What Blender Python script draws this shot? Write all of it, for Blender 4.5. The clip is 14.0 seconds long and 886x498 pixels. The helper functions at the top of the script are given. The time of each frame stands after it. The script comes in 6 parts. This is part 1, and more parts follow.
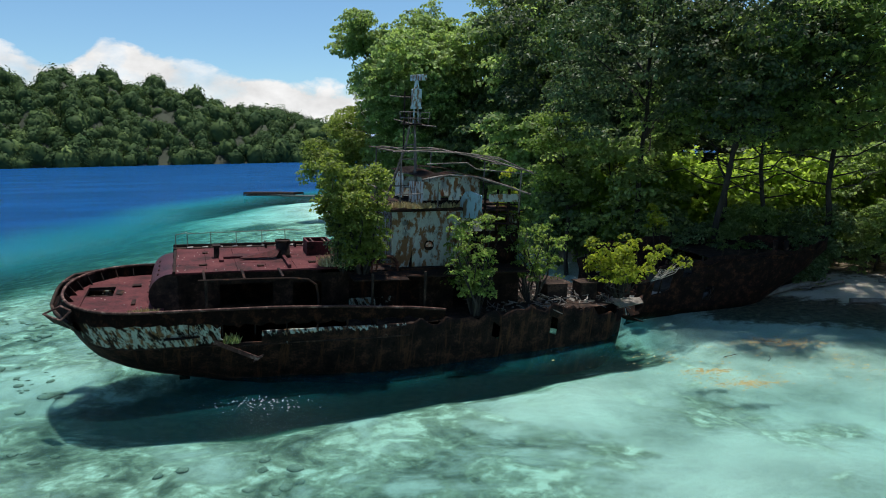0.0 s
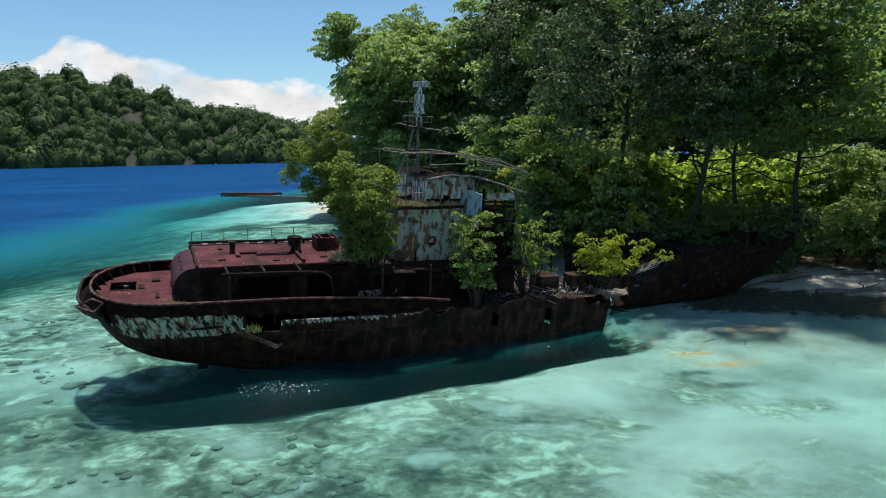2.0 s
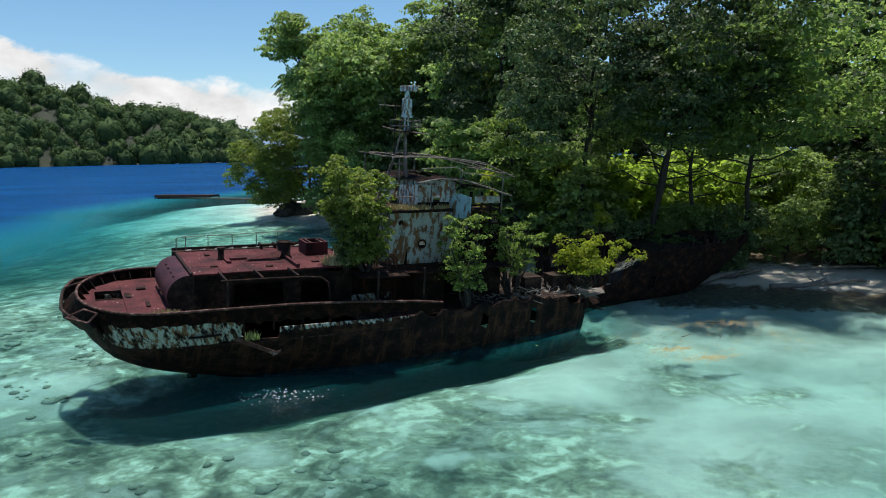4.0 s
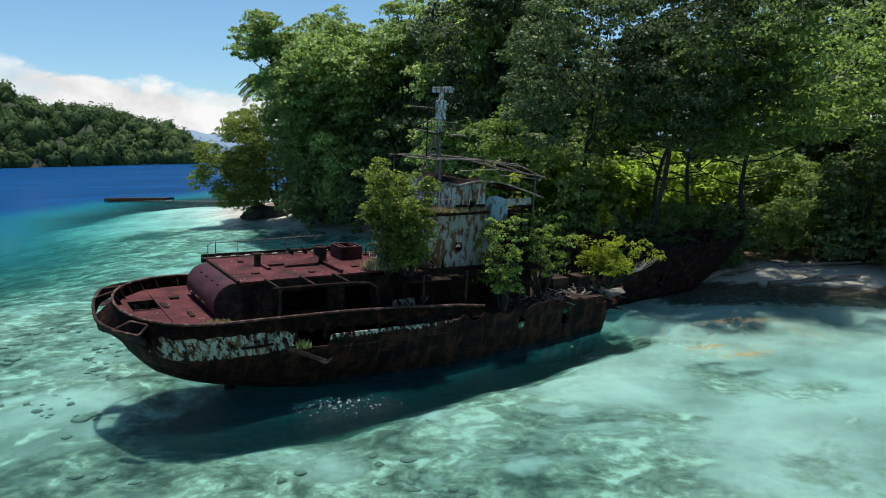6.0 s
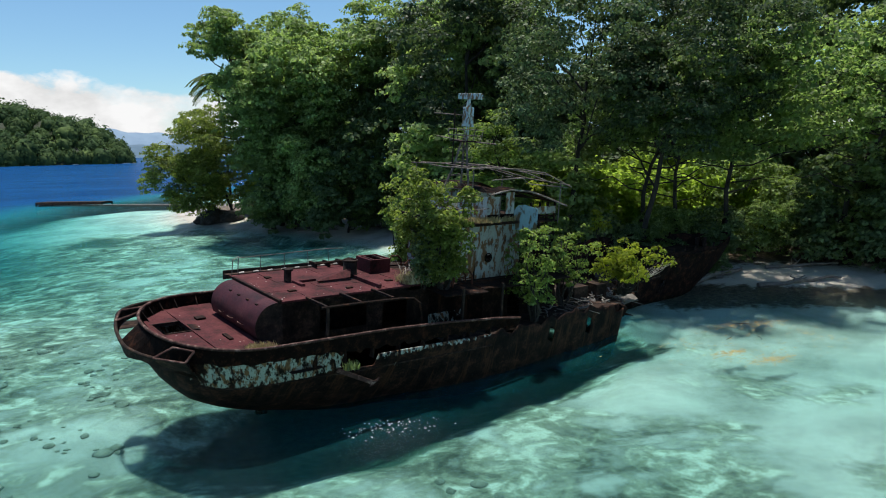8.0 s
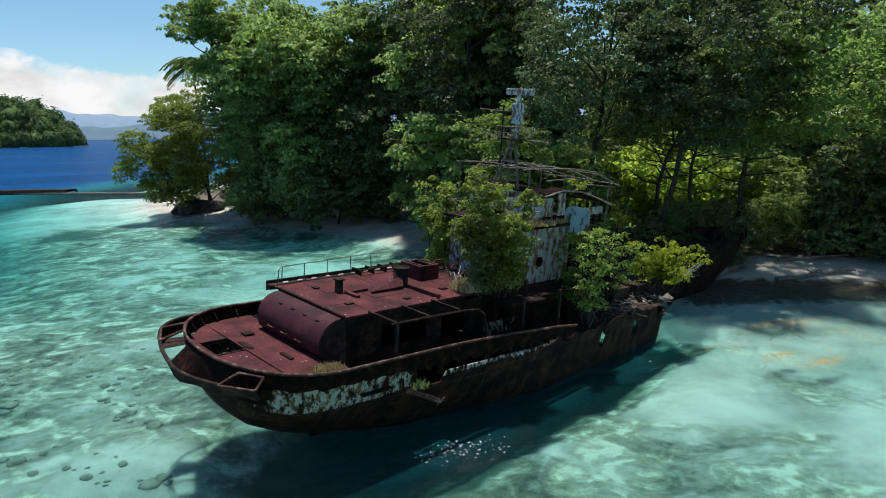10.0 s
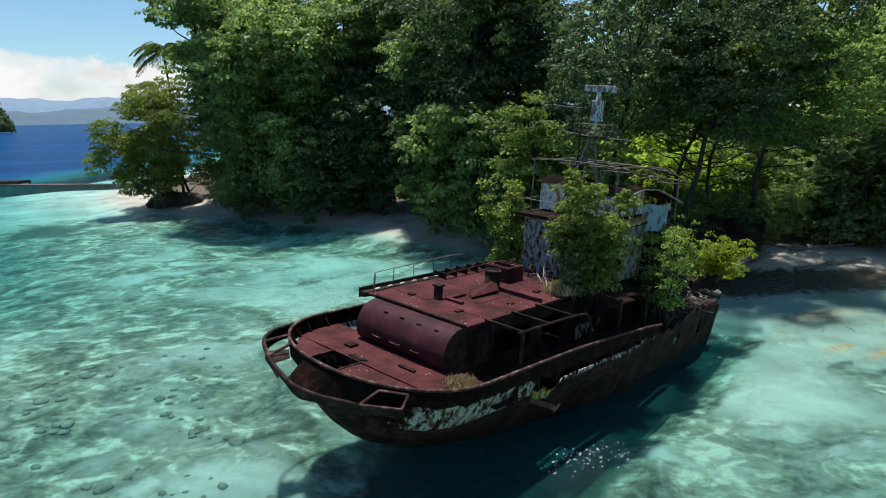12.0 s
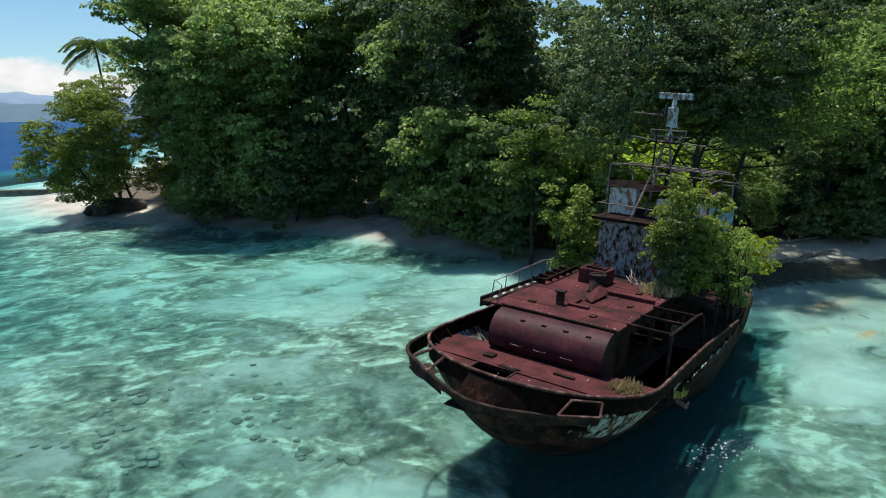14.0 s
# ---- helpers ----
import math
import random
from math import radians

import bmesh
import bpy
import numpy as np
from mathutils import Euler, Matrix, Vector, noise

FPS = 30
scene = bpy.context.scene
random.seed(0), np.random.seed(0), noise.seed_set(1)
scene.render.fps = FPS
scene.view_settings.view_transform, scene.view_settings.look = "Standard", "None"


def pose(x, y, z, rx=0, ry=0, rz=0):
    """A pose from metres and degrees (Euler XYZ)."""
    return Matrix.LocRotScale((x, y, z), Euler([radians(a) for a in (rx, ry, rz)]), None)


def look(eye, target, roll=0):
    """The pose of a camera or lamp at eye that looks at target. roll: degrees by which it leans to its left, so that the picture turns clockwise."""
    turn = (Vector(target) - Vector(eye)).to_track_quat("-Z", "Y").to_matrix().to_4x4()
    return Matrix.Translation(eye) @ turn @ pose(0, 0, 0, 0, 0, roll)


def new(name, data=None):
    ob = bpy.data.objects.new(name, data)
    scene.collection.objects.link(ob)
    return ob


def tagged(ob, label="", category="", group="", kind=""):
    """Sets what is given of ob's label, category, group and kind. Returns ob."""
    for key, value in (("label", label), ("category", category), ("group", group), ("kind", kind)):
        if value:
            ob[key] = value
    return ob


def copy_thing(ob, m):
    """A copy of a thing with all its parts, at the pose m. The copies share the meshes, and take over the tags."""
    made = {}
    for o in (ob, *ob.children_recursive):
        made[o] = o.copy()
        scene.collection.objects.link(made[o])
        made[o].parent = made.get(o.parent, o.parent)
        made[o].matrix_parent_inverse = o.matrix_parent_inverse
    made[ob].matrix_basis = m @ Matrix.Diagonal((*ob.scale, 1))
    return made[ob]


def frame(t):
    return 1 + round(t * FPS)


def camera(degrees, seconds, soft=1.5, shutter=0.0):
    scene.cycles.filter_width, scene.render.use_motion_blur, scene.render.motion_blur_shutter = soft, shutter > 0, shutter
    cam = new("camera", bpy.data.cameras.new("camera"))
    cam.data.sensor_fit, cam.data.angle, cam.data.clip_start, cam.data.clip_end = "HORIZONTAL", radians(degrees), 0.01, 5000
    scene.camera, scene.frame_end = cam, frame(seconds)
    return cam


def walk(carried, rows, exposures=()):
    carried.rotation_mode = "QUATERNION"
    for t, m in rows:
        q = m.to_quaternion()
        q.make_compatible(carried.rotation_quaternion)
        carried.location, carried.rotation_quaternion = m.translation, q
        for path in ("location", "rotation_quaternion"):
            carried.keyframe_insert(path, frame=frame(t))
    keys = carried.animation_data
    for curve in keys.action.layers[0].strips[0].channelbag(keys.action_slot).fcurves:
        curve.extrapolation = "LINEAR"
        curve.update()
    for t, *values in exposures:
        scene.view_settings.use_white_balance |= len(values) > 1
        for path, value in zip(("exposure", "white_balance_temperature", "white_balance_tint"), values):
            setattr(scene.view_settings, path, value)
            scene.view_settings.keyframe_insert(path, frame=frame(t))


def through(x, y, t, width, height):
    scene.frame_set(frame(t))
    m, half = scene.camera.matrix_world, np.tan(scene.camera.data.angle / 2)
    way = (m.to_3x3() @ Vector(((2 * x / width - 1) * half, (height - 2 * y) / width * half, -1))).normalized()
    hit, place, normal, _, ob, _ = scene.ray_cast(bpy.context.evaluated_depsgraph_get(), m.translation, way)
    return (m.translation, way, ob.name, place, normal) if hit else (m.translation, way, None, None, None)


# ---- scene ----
cam = camera(65.69, 14.0, soft=1.0)

# The way: seconds, eye, a point looked at, and roll.
PATH = [
    (0, (0.003, 0.001, 10.083), (-0.050, 9.904, 8.696), -1.07),
    (0.5, (-0.203, -0.540, 10.068), (-0.294, 9.363, 8.677), -1.09),
    (1, (-0.511, -1.184, 10.052), (-0.604, 8.719, 8.667), -1.11),
    (1.5, (-1.001, -1.857, 10.050), (-0.972, 8.048, 8.673), -0.95),
    (2, (-1.599, -2.372, 10.166), (-1.239, 7.524, 8.779), -1.07),
    (2.5, (-2.281, -2.625, 10.231), (-1.568, 7.250, 8.832), -1.13),
    (3, (-2.973, -2.695, 10.286), (-2.004, 7.159, 8.892), -1.08),
    (5.5, (-8.185, -1.577, 10.564), (-6.247, 8.130, 9.144), -1.12),
    (6, (-9.490, -1.204, 10.573), (-7.313, 8.454, 9.166), -1.13),
    (6.5, (-10.740, -0.747, 10.593), (-8.334, 8.858, 9.191), -1.11),
    (7, (-11.938, -0.076, 10.730), (-9.296, 9.465, 9.319), -1.13),
    (9.5, (-16.542, 3.507, 11.770), (-12.939, 12.704, 10.209), -1.06),
    (10, (-17.414, 4.532, 11.980), (-13.769, 13.689, 10.286), -1.02),
    (10.5, (-18.457, 5.461, 12.212), (-14.763, 14.576, 10.400), -0.96),
    (11, (-19.640, 6.368, 12.413), (-15.840, 15.428, 10.550), -1.02),
    (11.5, (-21.137, 7.236, 12.521), (-17.061, 16.171, 10.632), -1.03),
    (12, (-22.903, 8.112, 12.658), (-18.543, 16.906, 10.748), -0.97),
    (12.5, (-24.792, 9.077, 12.814), (-20.187, 17.740, 10.878), -0.93),
    (13, (-26.656, 10.212, 12.909), (-21.737, 18.699, 10.966), -0.90),
    (13.5, (-28.637, 11.533, 12.969), (-23.338, 19.790, 11.037), -0.87),
    (14, (-30.632, 12.961, 13.135), (-25.002, 20.993, 11.189), -0.83),
]
walk(cam, [(t, look(eye, target, roll)) for t, eye, target, roll in PATH])

# ---- light: high tropical sun beyond the ship, clear sky with a low bank of cumulus ----
SUN_AZ, SUN_EL = 4.0, 78.0          # degrees from +y towards +x, and above the horizon
scene.view_settings.exposure = 0.17
world = bpy.data.worlds.new("sky")
scene.world = world
world.use_nodes = True
wn, wl = world.node_tree.nodes, world.node_tree.links
wn.clear()


def wnode(kind, **values):
    n = wn.new(kind)
    for k, v in values.items():
        n.inputs[k].default_value = v
    return n


sky = wn.new("ShaderNodeTexSky")
sky.sky_type, sky.sun_disc = "NISHITA", False
sky.sun_elevation, sky.sun_rotation = radians(SUN_EL), radians(SUN_AZ)
sky.altitude, sky.air_density, sky.dust_density, sky.ozone_density = 0, 1.0, 0.1, 1.8
coords = wn.new("ShaderNodeTexCoord")


def wmath(op, a, b=0.0, c=0.0):
    n = wn.new("ShaderNodeMath")
    n.operation = op
    for k, v in enumerate((a, b, c)):
        if isinstance(v, (int, float)):
            n.inputs[k].default_value = v
        else:
            wl.new(v, n.inputs[k])
    return n.outputs[0]


# the bank's top by azimuth (degrees east of +y, height in degrees); it sinks to the right
BANK = [(-60, 6.5), (-38, 7.6), (-33, 7.9), (-28.5, 7.0), (-25.5, 8.5), (-22.5, 7.9), (-20, 7.2), (-16, 6.4), (-10, 5.4), (-5, 4.9), (2, 4.3), (8, 3.6), (14, 3.0), (60, 3.0)]
way = wn.new("ShaderNodeSeparateXYZ")
wl.new(coords.outputs["Generated"], way.inputs[0])
bearing = wmath("MULTIPLY_ADD", wmath("ARCTAN2", way.outputs["X"], way.outputs["Y"]), 180 / math.pi / 120, 0.5)
skyline = wn.new("ShaderNodeFloatCurve")
wl.new(bearing, skyline.inputs["Value"])
knots = skyline.mapping.curves[0].points
while len(knots) < len(BANK):
    knots.new(0.5, 0.5)
for knot, (az, up) in zip(knots, BANK):
    knot.location = (az / 120 + 0.5, up / 10)
skyline.mapping.update()
lift = wmath("MULTIPLY", wmath("ARCSINE", way.outputs["Z"]), 180 / math.pi / 10)
stretch = wnode("ShaderNodeMapping", Scale=(1.0, 1.0, 1.7))
wl.new(coords.outputs["Generated"], stretch.inputs["Vector"])
puffs, billows = wnode("ShaderNodeTexNoise", Scale=16.0, Detail=8.0, Roughness=0.55), wnode("ShaderNodeTexNoise", Scale=7.0, Detail=6.0, Roughness=0.6)
for n in (puffs, billows):
    wl.new(stretch.outputs["Vector"], n.inputs["Vector"])
total = wmath("ADD", wmath("SUBTRACT", skyline.outputs["Value"], lift), wmath("MULTIPLY_ADD", puffs.outputs["Fac"], 0.34, -0.17))
edge = wnode("ShaderNodeMapRange", **{"From Min": -0.012, "From Max": 0.035})
wl.new(total, edge.inputs["Value"])
wispy = wnode("ShaderNodeMapRange", **{"From Min": 0.36, "From Max": 0.52, "To Min": 0.45, "To Max": 1.0})
wl.new(billows.outputs["Fac"], wispy.inputs["Value"])
shade = wnode("ShaderNodeMapRange", **{"From Min": 0.34, "From Max": 0.60, "To Min": 6.6, "To Max": 8.6})
wl.new(puffs.outputs["Fac"], shade.inputs["Value"])
white, cover = wn.new("ShaderNodeCombineColor"), wn.new("ShaderNodeMix")
cover.data_type = "RGBA"
air = wnode("ShaderNodeBackground", Strength=0.098)
out = wn.new("ShaderNodeOutputWorld")
for c in ("Red", "Green", "Blue"):
    wl.new(shade.outputs["Result"], white.inputs[c])
wl.new(wmath("MULTIPLY", edge.outputs["Result"], wispy.outputs["Result"]), cover.inputs["Factor"])
clear = wn.new("ShaderNodeMix")
clear.data_type, clear.blend_type = "RGBA", "MULTIPLY"
clear.inputs["Factor"].default_value, clear.inputs["B"].default_value = 1.0, (0.80, 1.02, 1.12, 1)
wl.new(sky.outputs["Color"], clear.inputs["A"])
wl.new(clear.outputs["Result"], cover.inputs["A"])
wl.new(white.outputs["Color"], cover.inputs["B"])
wl.new(cover.outputs["Result"], air.inputs["Color"])
wl.new(air.outputs["Background"], out.inputs["Surface"])

sun = new("sun", bpy.data.lights.new("sun", "SUN"))
sun.data.energy, sun.data.angle, sun.data.color = 5.6, radians(2.2), (1.0, 0.95, 0.87)
sun.matrix_world = look((0, 0, 60), (-math.sin(radians(SUN_AZ)) * math.cos(radians(SUN_EL)), -math.cos(radians(SUN_AZ)) * math.cos(radians(SUN_EL)), 60 - math.sin(radians(SUN_EL))))


# ---- materials ----
def material(name, roughness=0.8, metallic=0.0):
    m = bpy.data.materials.new(name)
    m.use_nodes = True
    shader = m.node_tree.nodes["Principled BSDF"]
    shader.inputs["Roughness"].default_value, shader.inputs["Metallic"].default_value = roughness, metallic
    return m, m.node_tree.nodes, m.node_tree.links, shader


def ramp_of(nodes, links, fac, stops):
    r = nodes.new("ShaderNodeValToRGB")
    els = r.color_ramp.elements
    while len(els) < len(stops):
        els.new(0.5)
    for el, (at, col) in zip(els, stops):
        el.position, el.color = at, (*col, 1)
    links.new(fac, r.inputs["Fac"])
    return r.outputs["Color"]


def noise_of(nodes, links, vector, scale, detail=6.0, rough=0.6, distort=0.0):
    n = nodes.new("ShaderNodeTexNoise")
    n.inputs["Scale"].default_value, n.inputs["Detail"].default_value = scale, detail
    n.inputs["Roughness"].default_value, n.inputs["Distortion"].default_value = rough, distort
    if vector is not None:
        links.new(vector, n.inputs["Vector"])
    return n.outputs["Fac"]


def mix_of(nodes, links, fac, a, b, mode="MIX"):
    m = nodes.new("ShaderNodeMix")
    m.data_type, m.blend_type = "RGBA", mode
    for key, v in (("Factor", fac), ("A", a), ("B", b)):
        if isinstance(v, (int, float)):
            m.inputs[key].default_value = v
        elif isinstance(v, tuple):
            m.inputs[key].default_value = (*v, 1)
        else:
            links.new(v, m.inputs[key])
    return m.outputs["Result"]


def math_of(nodes, links, op, a, b=0.0, c=0.0):
    m = nodes.new("ShaderNodeMath")
    m.operation = op
    for i, v in enumerate((a, b, c)):
        if isinstance(v, (int, float)):
            m.inputs[i].default_value = v
        else:
            links.new(v, m.inputs[i])
    return m.outputs[0]


def range_of(nodes, links, v, a, b, lo=0.0, hi=1.0, smooth=True):
    r = nodes.new("ShaderNodeMapRange")
    r.interpolation_type = "SMOOTHSTEP" if smooth else "LINEAR"
    links.new(v, r.inputs["Value"])
    for k, x in (("From Min", a), ("From Max", b), ("To Min", lo), ("To Max", hi)):
        r.inputs[k].default_value = x
    return r.outputs["Result"]


def bumped(nodes, links, shader, height, strength=0.4, distance=0.02):
    b = nodes.new("ShaderNodeBump")
    b.inputs["Strength"].default_value, b.inputs["Distance"].default_value = strength, distance
    links.new(height, b.inputs["Height"])
    links.new(b.outputs["Normal"], shader.inputs["Normal"])


def place_of(nodes, links, stretch=(1, 1, 1)):
    c = nodes.new("ShaderNodeTexCoord")
    m = nodes.new("ShaderNodeMapping")
    m.inputs["Scale"].default_value = stretch
    links.new(c.outputs["Object"], m.inputs["Vector"])
    return m.outputs["Vector"]


def make_rust(name, dark, mid, bright, patch=1.4, flecks=0.0, rough=0.85):
    """Corroded steel: broad stains, fine pitting, a few pale flecks."""
    m, n, l, sh = material(name, rough)
    sh.inputs["Specular IOR Level"].default_value = 0.15
    p = place_of(n, l)
    broad, fine = noise_of(n, l, p, patch, 5), noise_of(n, l, p, 9.0, 8, 0.7)
    both = math_of(n, l, "ADD", math_of(n, l, "MULTIPLY", broad, 0.62), math_of(n, l, "MULTIPLY", fine, 0.38))
    col = ramp_of(n, l, both, [(0.36, dark), (0.52, mid), (0.66, bright)])
    if flecks:
        dots = range_of(n, l, noise_of(n, l, p, 5.0, 3, 0.5), 0.70 - flecks, 0.72 - flecks)
        col = mix_of(n, l, dots, col, (0.42, 0.38, 0.33))
    l.new(col, sh.inputs["Base Color"])
    bumped(n, l, sh, fine, 0.5, 0.03)
    return m


RUST = make_rust("rusted_steel", (0.004, 0.003, 0.003), (0.016, 0.008, 0.006), (0.085, 0.034, 0.018), 2.2)
RUST_DARK = make_rust("dark_rusted_steel", (0.007, 0.005, 0.005), (0.028, 0.018, 0.014), (0.100, 0.058, 0.040), 2.0)
RIM = make_rust("worn_rail_steel", (0.022, 0.012, 0.010), (0.075, 0.038, 0.032), (0.28, 0.19, 0.16), 2.6)
DECK = make_rust("oxide_red_deck_paint", (0.010, 0.007, 0.006), (0.072, 0.018, 0.020), (0.108, 0.034, 0.034), 0.8, 0.0, 0.8)
DRUM = make_rust("oxide_red_casing_paint", (0.016, 0.007, 0.009), (0.050, 0.013, 0.017), (0.078, 0.026, 0.030), 1.1, 0.0, 0.55)
PIPE = make_rust("weathered_pipe", (0.06, 0.045, 0.04), (0.16, 0.13, 0.115), (0.34, 0.31, 0.28), 3.0)


def make_peeling(name, paint, low, amount, streak=(3.2, 3.2, 0.55), band=None, soft=0.05):
    """Old paint over rust, washed into upright streaks. band: the height between which the paint is left."""
    m, n, l, sh = material(name, 0.8)
    sh.inputs["Specular IOR Level"].default_value = 0.12
    p, q = place_of(n, l), place_of(n, l, streak)
    fine = noise_of(n, l, p, 9.0, 8, 0.7)
    rust = ramp_of(n, l, math_of(n, l, "ADD", math_of(n, l, "MULTIPLY", noise_of(n, l, p, 1.5, 5), 0.6), math_of(n, l, "MULTIPLY", fine, 0.4)),
                   [(0.41, low[0]), (0.52, low[1]), (0.63, low[2])])
    rust = mix_of(n, l, range_of(n, l, noise_of(n, l, q, 0.8, 6, 0.7), 0.52, 0.68, 0, 0.7), rust, (0.085, 0.036, 0.018))
    if band:
        # rust runs down over the paint, and the flare leads it a little forward
        g, c = n.new("ShaderNodeSeparateXYZ"), n.new("ShaderNodeCombineXYZ")
        l.new(p, g.inputs[0])
        l.new(math_of(n, l, "MULTIPLY", math_of(n, l, "MULTIPLY_ADD", g.outputs["Z"], 0.35, g.outputs["X"]), 3.6), c.inputs["X"])
        l.new(math_of(n, l, "MULTIPLY", g.outputs["Z"], 1.5), c.inputs["Z"])
        q = c.outputs["Vector"]
    wash = noise_of(n, l, q, 1.0, 6, 0.66)
    keep = wash
    if band:
        s = n.new("ShaderNodeSeparateXYZ")
        l.new(place_of(n, l), s.inputs[0])
        rise = range_of(n, l, s.outputs["X"], 5.8, 7.6, 0.0, 0.42)
        up = range_of(n, l, math_of(n, l, "SUBTRACT", s.outputs["Z"], rise), band[0] - 0.25, band[0] + 0.10)
        down = range_of(n, l, s.outputs["Z"], band[1] - 0.05, band[1] + 0.03, 1, 0)
        inside = math_of(n, l, "MULTIPLY", up, down)
        fore = math_of(n, l, "MULTIPLY", range_of(n, l, s.outputs["X"], band[2], band[3], 1, 0), range_of(n, l, s.outputs["X"], 1.1, 2.0))
        inside = math_of(n, l, "MULTIPLY", inside, fore)
        keep = math_of(n, l, "ADD", wash, math_of(n, l, "MULTIPLY_ADD", inside, 0.23, -0.185))
    left = range_of(n, l, keep, 1 - amount - soft, 1 - amount + soft * 0.6)
    drip = range_of(n, l, noise_of(n, l, q, 1.3, 4, 0.6), 0.47, 0.57)
    soot = range_of(n, l, noise_of(n, l, q, 1.9, 6, 0.7), 0.55, 0.62)
    old = mix_of(n, l, drip, mix_of(n, l, noise_of(n, l, q, 3.0, 5), paint, tuple(c * 0.6 for c in paint)), (paint[0] * 0.40, paint[1] * 0.20, paint[2] * 0.11))
    if band:
        old = mix_of(n, l, soot, old, (0.018, 0.012, 0.010))
    l.new(mix_of(n, l, left, rust, old), sh.inputs["Base Color"])
    bumped(n, l, sh, math_of(n, l, "ADD", fine, left), 0.5, 0.02)
    return m


RUSTS = ((0.004, 0.003, 0.003), (0.018, 0.010, 0.008), (0.070, 0.031, 0.020))
HULL = make_peeling("peeling_hull_paint", (0.44, 0.50, 0.46), RUSTS, 0.475, (3.0, 0.3, 0.30), (3.12, 4.42, 13.0, 16.5))
HOUSE = make_peeling("peeling_house_paint", (0.70, 0.74, 0.70), RUSTS, 0.61, (2.6, 2.6, 1.3), soft=0.13)
HOUSE_AFT = make_peeling("bleached_house_paint", (0.58, 0.63, 0.68), RUSTS, 0.55, (4.5, 4.5, 2.4), soft=0.09)
BLUE = make_peeling("faded_blue_paint", (0.34, 0.52, 0.60), RUSTS, 0.70, (2.0, 2.0, 0.9))
RADAR = make_peeling("radar_housing_paint", (0.46, 0.58, 0.62), RUSTS, 0.84, (4.0, 4.0, 2.0))


def make_leaf(name, deep, fresh, glow=0.45, through=(0.20, 0.32, 0.03), shine=0.30, stands=0.0):
    """Leaves: each differs a little, each plant too, and light comes through them."""
    m, n, l, sh = material(name, 0.55)
    geo, info = n.new("ShaderNodeNewGeometry"), n.new("ShaderNodeObjectInfo")
    mixed = math_of(n, l, "ADD", math_of(n, l, "MULTIPLY", geo.outputs["Random Per Island"], 0.65), math_of(n, l, "MULTIPLY", info.outputs["Random"], 0.35))
    if stands:
        mixed = math_of(n, l, "MULTIPLY_ADD", noise_of(n, l, place_of(n, l), stands, 3, 0.6), 1.5, math_of(n, l, "MULTIPLY_ADD", geo.outputs["Random Per Island"], 0.22, -0.36))
    col = ramp_of(n, l, mixed, [(0.12, deep), (0.60, tuple(0.78 * a + 0.22 * b for a, b in zip(deep, fresh))), (0.92, fresh)])
    l.new(col, sh.inputs["Base Color"])
    sh.inputs["Specular IOR Level"].default_value = shine
    thin = n.new("ShaderNodeBsdfTranslucent")
    l.new(mix_of(n, l, 0.6, col, through), thin.inputs["Color"])
    both = n.new("ShaderNodeMixShader")
    both.inputs["Fac"].default_value = glow
    l.new(sh.outputs["BSDF"], both.inputs[1])
    l.new(thin.outputs["BSDF"], both.inputs[2])
    l.new(both.outputs["Shader"], n["Material Output"].inputs["Surface"])
    return m


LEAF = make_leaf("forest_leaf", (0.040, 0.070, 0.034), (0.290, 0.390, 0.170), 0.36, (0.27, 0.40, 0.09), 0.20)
# LEAF_DARK has shade put into its colour, LEAF_BRIGHT and LEAF_THIN strong sun
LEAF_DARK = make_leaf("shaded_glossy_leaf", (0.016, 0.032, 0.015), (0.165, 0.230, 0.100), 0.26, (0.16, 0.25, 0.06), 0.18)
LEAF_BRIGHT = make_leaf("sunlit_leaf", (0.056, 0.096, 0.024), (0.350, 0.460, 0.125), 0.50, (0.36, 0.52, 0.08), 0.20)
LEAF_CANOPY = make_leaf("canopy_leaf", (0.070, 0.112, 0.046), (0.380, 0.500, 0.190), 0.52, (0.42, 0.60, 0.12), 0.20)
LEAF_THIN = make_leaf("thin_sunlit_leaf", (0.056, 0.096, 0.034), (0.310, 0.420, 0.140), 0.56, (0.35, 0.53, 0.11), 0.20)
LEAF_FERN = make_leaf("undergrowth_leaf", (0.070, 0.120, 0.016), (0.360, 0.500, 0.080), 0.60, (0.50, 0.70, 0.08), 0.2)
LEAF_OLIVE = make_leaf("olive_leaf", (0.044, 0.068, 0.018), (0.350, 0.420, 0.105), 0.46, (0.38, 0.52, 0.06), 0.20)
LEAF_LIME = make_leaf("lime_leaf", (0.120, 0.165, 0.012), (0.420, 0.470, 0.055), 0.50, (0.50, 0.58, 0.05), 0.2)
LEAF_FAR = make_leaf("hill_leaf", (0.026, 0.054, 0.024), (0.150, 0.210, 0.070), 0.12, (0.14, 0.23, 0.05), 0.02, 0.035)
PALM = make_leaf("palm_leaf", (0.022, 0.050, 0.012), (0.080, 0.130, 0.035), 0.25)
GRASS = make_leaf("dry_grass", (0.26, 0.20, 0.09), (0.58, 0.50, 0.30), 0.30, (0.45, 0.38, 0.18))


def make_plain(name, dark, bright, scale, rough=0.9, bump=0.5, stretch=(1, 1, 1)):
    m, n, l, sh = material(name, rough)
    p = place_of(n, l, stretch)
    a, b = noise_of(n, l, p, scale, 6), noise_of(n, l, p, scale * 7, 6, 0.7)
    l.new(ramp_of(n, l, math_of(n, l, "ADD", math_of(n, l, "MULTIPLY", a, 0.6), math_of(n, l, "MULTIPLY", b, 0.4)), [(0.34, dark), (0.66, bright)]), sh.inputs["Base Color"])
    bumped(n, l, sh, b, bump, 0.03)
    return m


